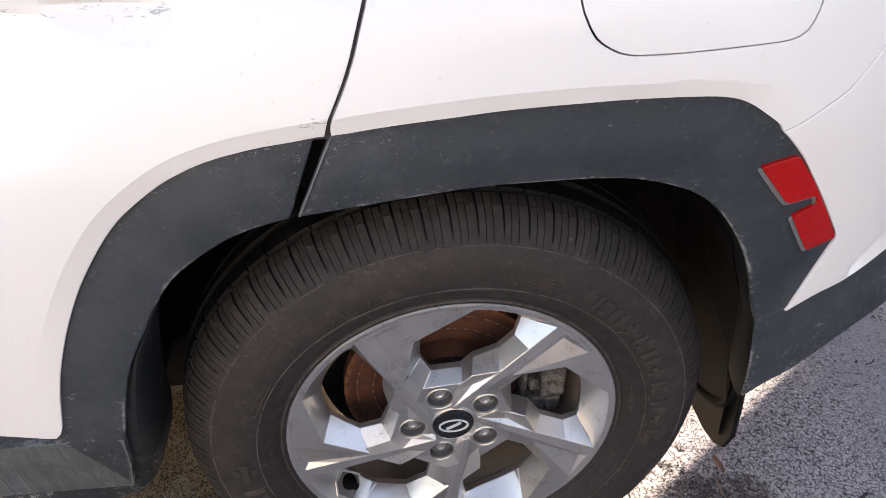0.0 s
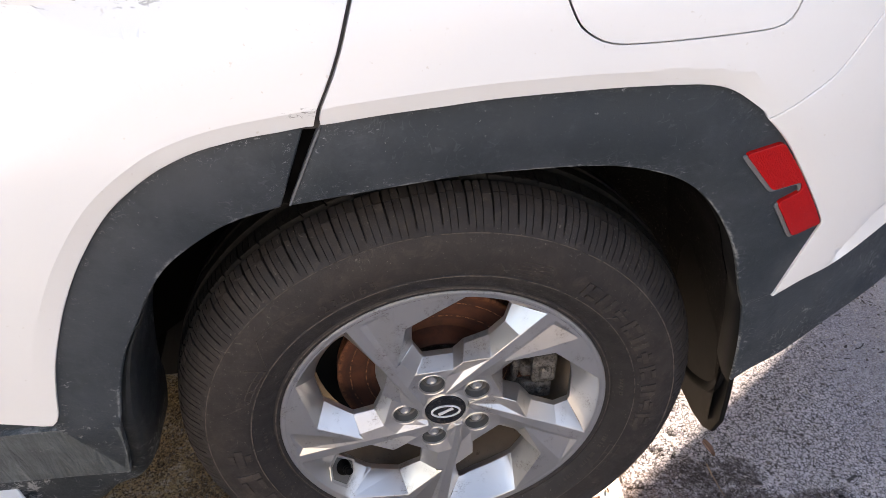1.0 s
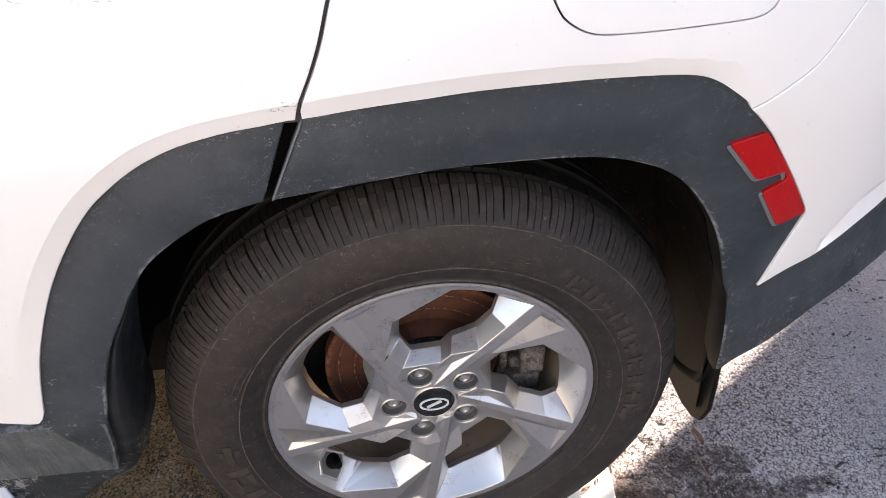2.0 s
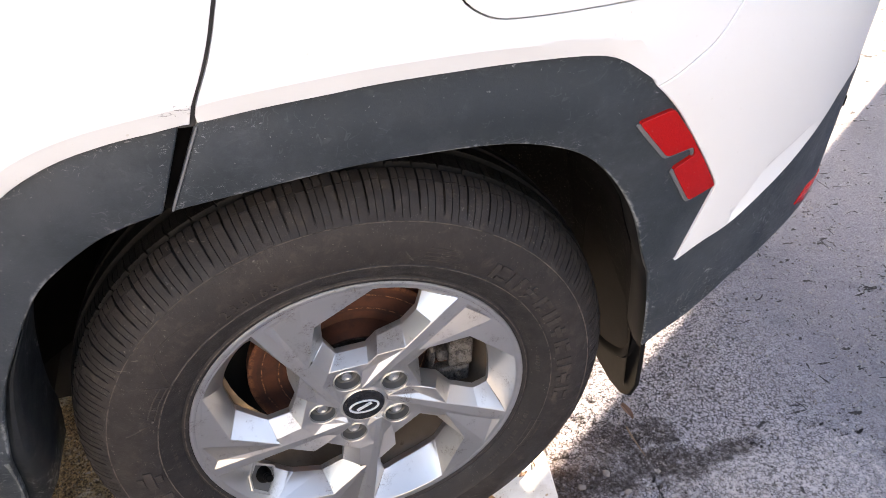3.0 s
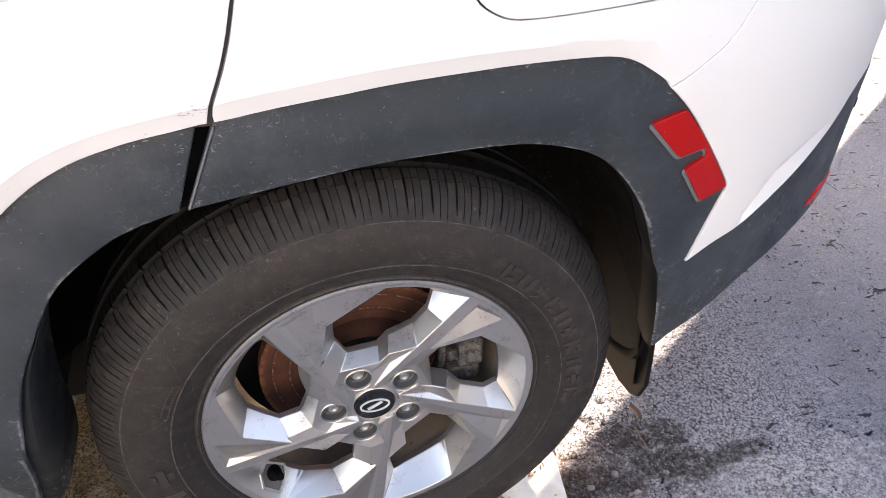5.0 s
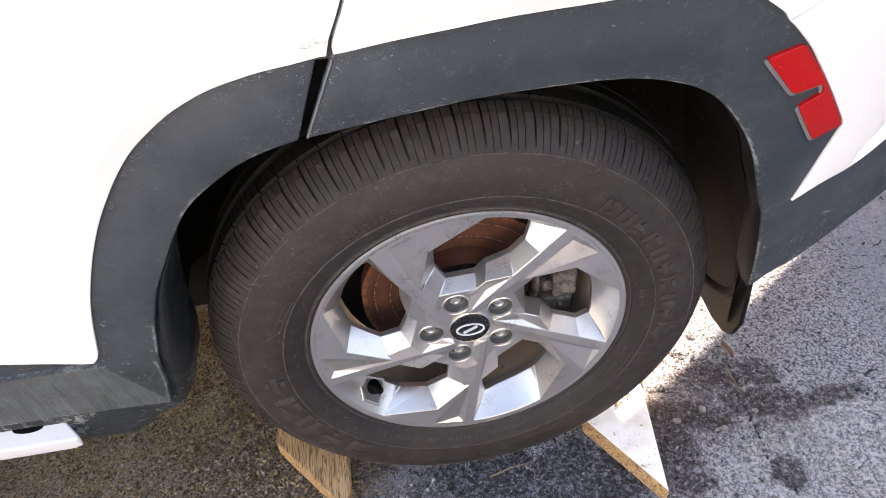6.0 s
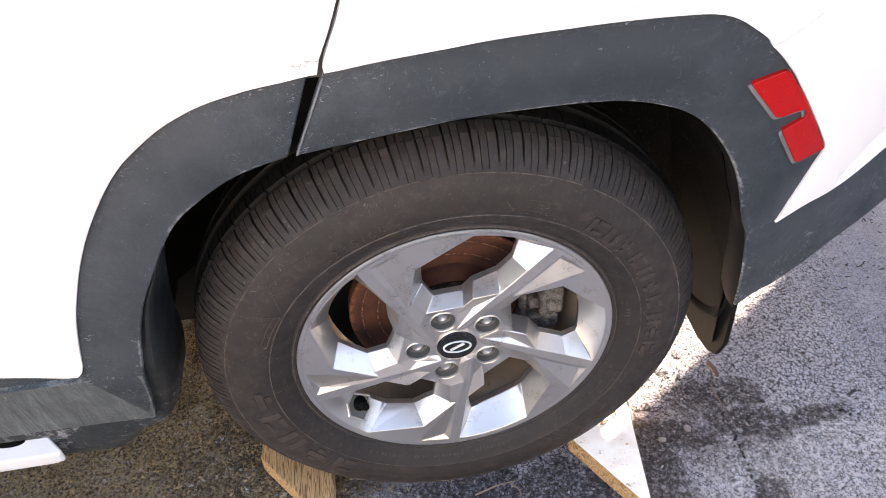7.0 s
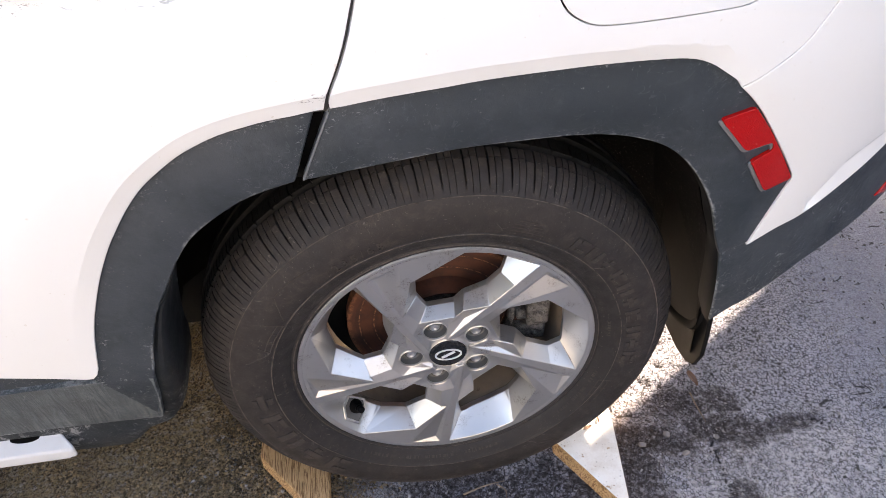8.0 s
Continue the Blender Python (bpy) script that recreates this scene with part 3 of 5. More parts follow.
FOLDS = [p for d in (0.012, 0.022, 0.0255, 0.036, 0.075, 0.088, 0.10, 0.115) for p in spread(curve(ARCH_DOOR + ARCH_REAR[:8], 110), d)]


FOLDS += [(x, z) for x in np.arange(-0.43, -0.165, 0.008) for z in np.arange(0.926, 0.992, 0.0075)]


def lifted(line):
    """The white panels' edge, a hair above the trim along the top of the arch."""
    return [(x, z + 0.0036 * min(1.0, max(0.0, (z - 0.60) / 0.15))) for x, z in line]


door_low = lifted(curve(ARCH_DOOR, 44)[1:])
door_loop = [(-1.4, 1.15), (-1.4, 0.510), (-0.6, 0.4845), (-0.534, 0.4725), (-0.497, 0.4645), (-0.4855, 0.4635), (-0.4785, 0.471)] + [p for p in door_low if p[1] > 0.478 and p[0] < -0.142] + [(-0.1392, 0.8528)] + [p for p in gap_d if p[1] > 0.8545]
part("rear_door", sheet([door_loop], 0.022, white_y, 0.03, FOLDS), WHITE, car, "white painted rear door with chipped edge", 0.0015, 13)

SEAM = [(0.3275, 0.8185), (0.333, 0.8215), (0.36, 0.8370), (0.3964, 0.8600), (0.4249, 0.8960), (0.475, 0.962), (0.56, 1.035), (0.72, 1.07), (0.93, 1.1)]
seam_q = curve([(x - 0.0006, z + 0.0006) for x, z in SEAM], 46)
seam_b = curve([(x + 0.0006, z - 0.0006) for x, z in SEAM], 46)
rear_low = [(-0.1328, 0.8536)] + [(x, z) for x, z in lifted(curve(ARCH_REAR, 70)) if -0.129 < x < 0.325]
FUEL = [(0.100, 0.985), (0.1035, 0.953), (0.108, 0.938), (0.1185, 0.92), (0.129, 0.9095), (0.142, 0.903), (0.16, 0.9005), (0.206, 0.90), (0.265, 0.902), (0.311, 0.9045), (0.330, 0.91), (0.341, 0.919), (0.349, 0.941), (0.352, 0.99), (0.348, 1.035), (0.325, 1.055), (0.23, 1.062), (0.135, 1.055), (0.106, 1.03)]
FUEL = [(x - 0.010 * min(1.0, max(0.0, (z - 0.89) / 0.03)), z + 0.009 * min(1.0, max(0.0, (1.0 - z) / 0.06))) for x, z in FUEL]
fuel = curve(FUEL + FUEL[:1], 80)[:-1]
fuel_mid = np.mean(fuel, 0)
fuel_in = [tuple(fuel_mid + (np.array(p) - fuel_mid) * 0.984) for p in fuel]
quarter_loop = rear_low[0:] + seam_q + [(0.93, 1.15), (-0.066, 1.15)] + [p for p in gap_q[::-1] if p[1] > 0.8550]
part("quarter_panel", sheet([quarter_loop, fuel], 0.022, white_y, 0.03, FOLDS), WHITE, car, "", 0.0015, 13)
part("fuel_door", sheet([fuel_in], 0.022, lambda x, z: white_y(x, z) - 0.0005, 0.012), WHITE, car, "white painted fuel filler flap", 0.001)
seal = [(x - 0.016, z) for x, z in GAP[1:]] + [(x + 0.018, z) for x, z in GAP[:0:-1]]
part("door_seal", sheet([seal], 0.03, lambda x, z: white_y(x, max(z, 0.86)) + 0.010, 0), SEAL, car, "grey rubber seal in the door gap")
# added black sheet that paints in the shade deep in the trim gap
slot_back = [(-0.205, 0.755), (-0.160, 0.852), (-0.118, 0.852), (-0.150, 0.755)]
part("trim_gap_backing", sheet([slot_back], 0.03, lambda x, z: clad_y(x, z) + 0.024, 0), LINER, car)
part("fuel_recess", sheet([[tuple(fuel_mid + (np.array(p) - fuel_mid) * 1.03) for p in fuel]], 0.05, lambda x, z: white_y(x, z) + 0.014, 0), UNDER, car)

BUMP_TOP = [(0.3785, 0.5405), (0.414, 0.5555), (0.4492, 0.5725), (0.5005, 0.5850), (0.5517, 0.6056), (0.6095, 0.6275), (0.6728, 0.6560), (0.706, 0.6760), (0.7217, 0.688), (0.76, 0.698), (0.85, 0.705), (0.98, 0.71)]
BUMP_LOW = [(0.408, 0.385), (0.418, 0.391), (0.436, 0.403), (0.48, 0.419), (0.523, 0.442), (0.569, 0.463), (0.649, 0.477), (0.75, 0.484), (0.85, 0.49), (0.98, 0.50)]
bt, bl = curve(BUMP_TOP, 50), curve(BUMP_LOW, 50)
bumper_loop = [(0.414, 0.5555), (0.4505, 0.661)] + [p for p in curve(ARCH_REAR, 70)[::-1] if 0.3290 < p[0] < 0.4495] + seam_b + [(0.98, 1.1)] + [p for p in bt[::-1] if p[0] > 0.42]


def bump_low(x):
    return float(np.interp(x, [p[0] for p in BUMP_TOP], [p[1] for p in BUMP_TOP]))


def fold_at(x):
    """How far above the dark trim the skin folds in, and out again."""
    return (float(np.interp(x, [0.49, 0.511, 0.5545, 0.60, 0.643, 0.70, 0.722], [0.001, 0.032, 0.055, 0.048, 0.036, 0.010, 0.001])),
            float(np.interp(x, [0.49, 0.50, 0.541, 0.574, 0.661, 0.71, 0.722], [0.0005, 0.003, 0.029, 0.030, 0.023, 0.004, 0.0005])))


def bumper_y(x, z):
    """The bumper skin, with a fold tucked in above the dark trim."""
    h = z - bump_low(x)
    up, down = fold_at(x)
    y = white_y(x, z)
    if h < up:
        y += 0.45 * (up - max(h, down)) * min(1.0, max(0.0, h) / down)
    return y


bumper_folds = [(x, bump_low(x) + h) for x in np.arange(0.497, 0.715, 0.009) for up, down in [fold_at(x)] for h in (down - 0.002, down + 0.001, (up + down) / 2, up - 0.001, up + 0.002) if h > 0.002]
part("rear_bumper", sheet([bumper_loop], 0.022, bumper_y, 0.03, bumper_folds), WHITE, car, "", 0.0015, 13)
part("bumper_cladding", sheet([[(x, z + 0.006) for x, z in bt] + bl[::-1] + [(0.4035, 0.41), (0.397, 0.447), (0.388, 0.495)]], 0.022, lambda x, z: hull(x) - 0.005 + 0.10 * max(0.0, 0.47 - z), 0.014), CHIPPED, car, "stone-chipped dark grey lower bumper", 0.003)



door_arch = spread(curve(ARCH_DOOR, 60), 0.006) + curve(INNER_DOOR, 50)[::-1]
part("door_arch_cladding", sheet([door_arch], 0.02, clad_y, 0.012), CLAD, car, "scratched dark grey plastic arch trim on the door", 0.002)
rear_arch = spread(curve(ARCH_REAR, 80), 0.006) + [(0.456, 0.660), (0.418, 0.5575)] + curve(INNER_REAR, 70)[::-1]
part("rear_arch_cladding", sheet([rear_arch], 0.02, clad_y, 0.014), CLAD, car, "dark grey plastic arch trim", 0.002)
# pale bead: edge wear plus the bevel's highlight, put in as colour
bead = [(-0.1356, 0.8478), (-0.1712, 0.7672), (-0.1692, 0.7668), (-0.1336, 0.8478)]
part("trim_edge_bead", sheet([bead], 0.01, lambda x, z: clad_y(x, z) - 0.0022, 0.006), BEZEL, car, "worn edge of the arch trim, its highlight put in as pale colour", 0.0006)


def sill_line(x):
    return 0.4530 + 0.05 * (x + 0.46)


ledge = [(x, sill_line(x)) for x in np.linspace(-1.4, -0.44, 24)]
strip_loop = [(-1.4, 0.516), (-0.6, 0.490), (-0.534, 0.478), (-0.495, 0.469), (-0.479, 0.458), (-0.425, 0.4545), (-0.425, 0.449)] + [(x, z - 0.004) for x, z in ledge[::-1]]
sill_strip = part("sill_strip", sheet([strip_loop], 0.022, lambda x, z: hull(x) + 0.001, 0.008), CLAD, car, "", 0.002)
sill_strip.data.attributes.remove(sill_strip.data.attributes["brink"])
sill_loop = ledge + [(-0.4125, 0.4505), (-0.424, 0.376), (-0.436, 0.3207), (-0.509, 0.3185), (-0.588, 0.3175), (-1.4, 0.316)]
part("sill_cladding", sheet([sill_loop], 0.022, lambda x, z: hull(x) - 0.0090 + 0.26 * max(0.0, 0.45 - z), 0.016), SILL, car, "scuffed dark grey sill trim", 0.002)

RED = [(0.3100, 0.781), (0.3560, 0.788), (0.389, 0.7485), (0.4175, 0.7095), (0.4485, 0.664), (0.405, 0.658), (0.3685, 0.7115), (0.4005, 0.7205), (0.396, 0.7325), (0.3565, 0.7300)]


def rounded(loop, r):
    """Takes the corners off a loop with short arcs."""
    out = []
    for a, b, c in zip([loop[-1]] + loop[:-1], loop, loop[1:] + loop[:1]):
        a, b, c = Vector(a), Vector(b), Vector(c)
        u, v = (a - b), (c - b)
        k = min(r, u.length * 0.4, v.length * 0.4)
        p, q = b + u.normalized() * k, b + v.normalized() * k
        out += [tuple((1 - t) ** 2 * p + 2 * t * (1 - t) * b + t * t * q) for t in (0, 0.33, 0.67, 1)]
    return out


RED = rounded(RED, 0.006)
part("side_reflector", sheet([RED], 0.02, lambda x, z: clad_y(x, z) - 0.006, 0.016), REFLECT, car, "red side reflector in two steps", 0.0015)
part("reflector_bezel", sheet([[(x - 0.0030, z - 0.0035) for x, z in RED]], 0.02, lambda x, z: clad_y(x, z) - 0.003, 0.016), BEZEL, car, "grey moulded edge of the reflector", 0.001)
part("rear_reflector", sheet([[(0.70, 0.514), (0.735, 0.529), (0.93, 0.529), (0.93, 0.506), (0.735, 0.500)]], 0.03, lambda x, z: hull(x) - 0.008, 0.012), REFLECT, car, "", 0.001)

# the hidden rest of the shell: plain closing panels
shell = join(box(-3.42, 0.97, 1.75, 1.78, 0.30, 1.15), box(-3.42, 0.93, 0.06, 1.75, 1.13, 1.15), box(-3.42, -1.40, -0.03, 0.06, 0.30, 1.15), box(-3.42, -3.40, 0.06, 1.75, 0.25, 1.15), box(0.965, 0.99, 0.44, 1.78, 0.5, 1.15))
part("body_shell", shell, WHITE, car, "", weld=False)
# its last box is an added black panel hiding lit ground behind the tyre
under = join(box(-3.4, -0.46, 0.07, 1.75, 0.24, 0.30), box(0.47, 0.98, 0.30, 1.75, 0.53, 0.55), box(-0.46, 0.47, 0.36, 1.75, 0.45, 0.48), box(-0.62, -0.24, 0.35, 0.39, 0.12, 0.46))
part("underbody", under, UNDER, car, "", weld=False)


REAR_EDGE = INNER_REAR + [(0.388, 0.495), (0.397, 0.447), (0.4035, 0.41), (0.410, 0.378)]
LINER_END = [(0.418, 0.30), (0.424, 0.24)]


def make_return():
    """The trim's rounded return behind the tyre, from the top of the arch down to the flap."""
    bm = bmesh.new()
    rows = []
    for x, z in curve(REAR_EDGE, 60):
        out = (Vector((x, z)) - Vector((0, 0.40))).normalized()
        y = hull(x) - 0.006 + 0.10 * max(0.0, 0.47 - z)
        rows.append([bm.verts.new((x + out.x * d, y + e, z + out.y * d)) for e, d in ((0.004, 0.0), (0.010, -0.0015), (0.024, -0.0015), (0.042, 0.003), (0.066, 0.010), (0.070, 0.050))])
    for a, b in zip(rows, rows[1:]):
        for j in range(5):
            bm.faces.new((a[j], a[j + 1], b[j + 1], b[j]))
    return bm


part("arch_return", make_return(), FLAP, car, "rounded inner edge of the arch trim")


def make_liner():
    """Follows the arch's inner edge and turns in behind the tyre."""
    line = curve([(-0.440, 0.300)] + INNER_DOOR + REAR_EDGE + LINER_END, 76)
    mid = Vector((0, 0.352))
    bm = bmesh.new()
    rows = []
    for x, z in line:
        out = (Vector((x, z)) - mid).normalized()
        rows.append([bm.verts.new((x + out.x * d, y, z + out.y * d)) for y, d in ((hull(x) + 0.050, 0.006), (hull(x) + 0.066, 0.014), (hull(x) + 0.10, 0.022), (0.17, 0.028), (0.25, 0.02), (0.33, -0.06))])
    for a, b in zip(rows, rows[1:]):
        for j in range(5):
            bm.faces.new((a[j], a[j + 1], b[j + 1], b[j]))
    bm.faces.new([r[5] for r in rows])
    return bm


part("wheel_liner", make_liner(), LINER, car, "dusty black wheel-arch liner")


def make_flap():
    loop = [(0.115, 0.205), (0.06, 0.200), (0.022, 0.208), (0.0, 0.225), (-0.012, 0.262), (-0.008, 0.31), (0.002, 0.38), (0.006, 0.50), (0.20, 0.50), (0.21, 0.30), (0.17, 0.215)]
    bm = bmesh.new()
    for x0, d in ((0.434, 0), (0.442, 1)):
        vs = [bm.verts.new((x0 - 0.16 * max(0.0, z - 0.40), y, z)) for y, z in loop]
        bm.faces.new(vs if d else vs[::-1])
    bm.verts.ensure_lookup_table()
    m = len(loop)
    for i in range(m):
        j = (i + 1) % m
        bm.faces.new((bm.verts[i], bm.verts[j], bm.verts[m + j], bm.verts[m + i]))
    return bm


part("mud_flap", make_flap(), FLAP, car, "black plastic mud flap", 0.002)


def make_rib(line, proud):
    """A folded rib that runs down the flap and turns inwards."""
    bm = bmesh.new()
    rows = []
    for y, z in curve(line, 34):
        x = 0.434 - 0.16 * max(0.0, z - 0.40)
        rows.append([bm.verts.new((x + dx, y + dy, z + dz)) for dx, dy, dz in ((0.002, -0.004, -0.004), (-proud, 0.0, 0.0), (-proud, 0.004, 0.003), (-proud * 0.6, 0.010, 0.008), (0.002, 0.016, 0.013))])
    for a, b in zip(rows, rows[1:]):
        for j in range(4):
            bm.faces.new((a[j], a[j + 1], b[j + 1], b[j]))
    return bm


part("flap_rib", make_rib([(0.021, 0.50), (0.019, 0.43), (0.012, 0.381), (0.013, 0.329), (0.028, 0.290), (0.065, 0.265), (0.104, 0.254), (0.19, 0.262)], 0.007), FLAP, car)
part("flap_rib", make_rib([(0.044, 0.50), (0.045, 0.433), (0.050, 0.388), (0.060, 0.338), (0.072, 0.314), (0.092, 0.303), (0.116, 0.298), (0.19, 0.30)], 0.004), FLAP, car)

# running board
step_loop = [(-1.4, -0.0465), (-0.580, -0.041), (-0.575, -0.0375), (-0.602, -0.008), (-0.60, 0.05), (-1.4, 0.05)]
slot = [(-0.647 + 0.0215 * c, -0.0180 + 0.0058 * s) for c, s in (polar(1, a) for a in range(0, 360, 20))]


def sloped(bm, top, rise):
    """Tilts the upper face of a block so that it falls outwards."""
    for v in bm.verts:
        if v.co.z > top - 1e-4:
            v.co.z = 0.301 + 0.5 * v.co.y + rise
    return bm


running_board = part("running_board", sloped(prism(step_loop, 0.261, 0.297), 0.297, 0.0), STEP, car, "white plastic running board with oval slots", 0.003)
part("lower_strip", prism([(x - 0.013, y + 0.009) for x, y in step_loop], 0.248, 0.258), STEP, running_board)
for k in range(4):
    part("slot", sloped(prism([(x - 0.16 * k, y) for x, y in slot], 0.280, 0.2982), 0.2982, 0.0010), LINER, running_board, "dark oval slot")


def make_rolled_edge():
    """The trim's edge rolled in towards the wheel, round the corner and along under the sill."""
    path = [(x, z, 1.0, 0.0) for x, z in curve(INNER_DOOR[:7][::-1], 26)]
    for k in range(1, 9):
        a = radians(90 * k / 8)
        path.append((-0.436 - 0.010 * math.sin(a), 0.3207 - 0.004 * math.sin(a), math.cos(a), -math.sin(a)))
    path += [(x, 0.3167 + 0.001 * min(1.0, (-0.446 - x) / 0.15), 0.0, -1.0) for x in list(np.linspace(-0.47, -0.66, 10)) + list(np.linspace(-0.75, -1.4, 8))]
    edge_rows = []
    for x, z, nx, nz in path:
        y = hull(x) - 0.001 + 0.26 * max(0.0, 0.45 - z)
        under = min(1.0, max(0.0, (-0.446 - x) / 0.07)) if nx == 0 else 0.0
        w = min(1.0, max(0.06, (0.66 - z) / 0.24)) * (0.6 + 0.2 * abs(nz) ** 4 + 1.0 * under * under * (3 - 2 * under))
        edge_rows.append([(x + nx * d * w, y + e * (1 - 0.45 * under), z + nz * d * w) for d, e in ((0.0, 0.003), (0.014, 0.0), (0.027, 0.001), (0.038, 0.006), (0.046, 0.016), (0.051, 0.034), (0.053, 0.11))])
    turn = next(i for i, p in enumerate(path) if p[3] < -0.6)
    strips = []
    for span in (edge_rows[:turn + 1], edge_rows[turn:]):
        bm = bmesh.new()
        rows = [[bm.verts.new(p) for p in row] for row in span]
        for a, b in zip(rows, rows[1:]):
            for j in range(6):
                bm.faces.new((a[j], a[j + 1], b[j + 1], b[j]))
        strips.append(bm)
    return strips


rolled, underside = make_rolled_edge()
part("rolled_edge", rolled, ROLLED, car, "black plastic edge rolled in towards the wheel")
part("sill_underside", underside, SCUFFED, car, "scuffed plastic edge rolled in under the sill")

# ---------------------------------------------------------------- wheel
HUB = 0.352
SPOKES = [52 + 72 * k for k in range(5)]
# one spoke of the rim and half of each window beside it, by radius, degrees past the spoke and depth
SPOKE = {
    "p1": (0.2211, 1.86, -0.0206), "e2": (0.172, 4.2, -0.0186), "tongue": (0.1204, 8.1, -0.0166), "e3": (0.080, 14.9, -0.0148), "tip": (0.0367, 43.0, -0.0128),
    "t1": (0.2186, -2.35, -0.0208), "l2": (0.171, -1.1, -0.0192), "l3": (0.1245, 2.1, -0.0178), "l4": (0.080, 8.2, -0.0155), "q": (0.0350, 30.0, -0.0122),
    "t2": (0.2207, -15.8, -0.0207), "t3": (0.1245, -0.9, -0.0190), "apex": (0.2103, -4.5, -0.0150), "n": (0.1265, -4.6, -0.0148), "m2": (0.0904, -5.9, -0.0112), "m3": (0.064, 5.0, -0.0082),
    "vb": (0.2206, -39.6, -0.0207), "l1": (0.182, -16.4, -0.0205), "bbl": (0.0841, 31.5, -0.0110), "bbr": (0.1027, 25.6, -0.0157), "notch": (0.0669, 37.0, -0.0082), "wm": (0.079, 20.0, -0.0068),
    "bbl_": (0.0841, -40.5, -0.0110), "notch_": (0.0669, -35.0, -0.0082), "tip_": (0.0367, -29.0, -0.0090), "te": (0.0367, 43.0, -0.0090), "tb": (0.0345, 43.0, -0.0040), "qb": (0.0335, 30.0, -0.0040),
    # the windows' inner edges
    "r0": (0.194, 10.0, 0.016), "am": (0.169, 9.4, 0.0062), "a2b": (0.1341, 10.4, 0.0142), "btr": (0.1122, 24.1, 0.011), "btl": (0.0886, 29.2, 0.0167),
    "ctl_": (0.101, -16.6, 0.0053), "btl_": (0.0886, -42.8, 0.0167), "dtl": (0.1304, -14.1, 0.0038), "b7": (0.151, -17.0, 0.013), "b8": (0.172, -21.5, 0.017), "b9": (0.190, -34.0, 0.022)}
FACES = [
    ("p1", "t1", "l2", "e2"), ("e2", "l2", "l3", "tongue"), ("tongue", "l3", "l4", "e3"), ("e3", "l4", "q", "tip"),
    ("t1", "apex", "l2"), ("l2", "apex", "n", "l3"), ("l3", "n", "m2", "l4"), ("l4", "m2", "m3"), ("l4", "m3", "q"),
    ("t1", "t2", "apex"), ("t2", "t3", "n", "apex"), ("t2", "vb", "l1"), ("t2", "l1", "t3"),
    ("vb", "b9", "b8"), ("vb", "b8", "l1"), ("l1", "b8", "b7"), ("l1", "b7", "dtl", "t3"), ("t3", "dtl", "n"), ("n", "dtl", "ctl_", "m2"), ("m2", "ctl_", "btl_", "bbl_"),
    ("bbl", "btl", "btr", "bbr"), ("bbr", "btr", "a2b", "tongue"), ("tongue", "a2b", "am", "e2"), ("e2", "am", "r0", "p1"),
    ("notch", "bbr", "wm"), ("notch", "bbl", "bbr"), ("bbr", "tongue", "wm"), ("tongue", "e3", "wm"), ("e3", "tip", "wm"), ("notch", "wm", "tip"),
    ("q", "tip", "tb", "qb"), ("notch", "tip", "te"), ("tip", "te", "tb")]
BACK_LOOP = ("b9", "b8", "b7", "dtl", "ctl_", "btl_"), ("btl", "btr", "a2b", "am", "r0")
NUT_AT = (0.0572, -14.4)


def hub_y(r):
    return float(np.interp(r, [0.033, 0.060, 0.090], [-0.0065, -0.0078, -0.0112]))


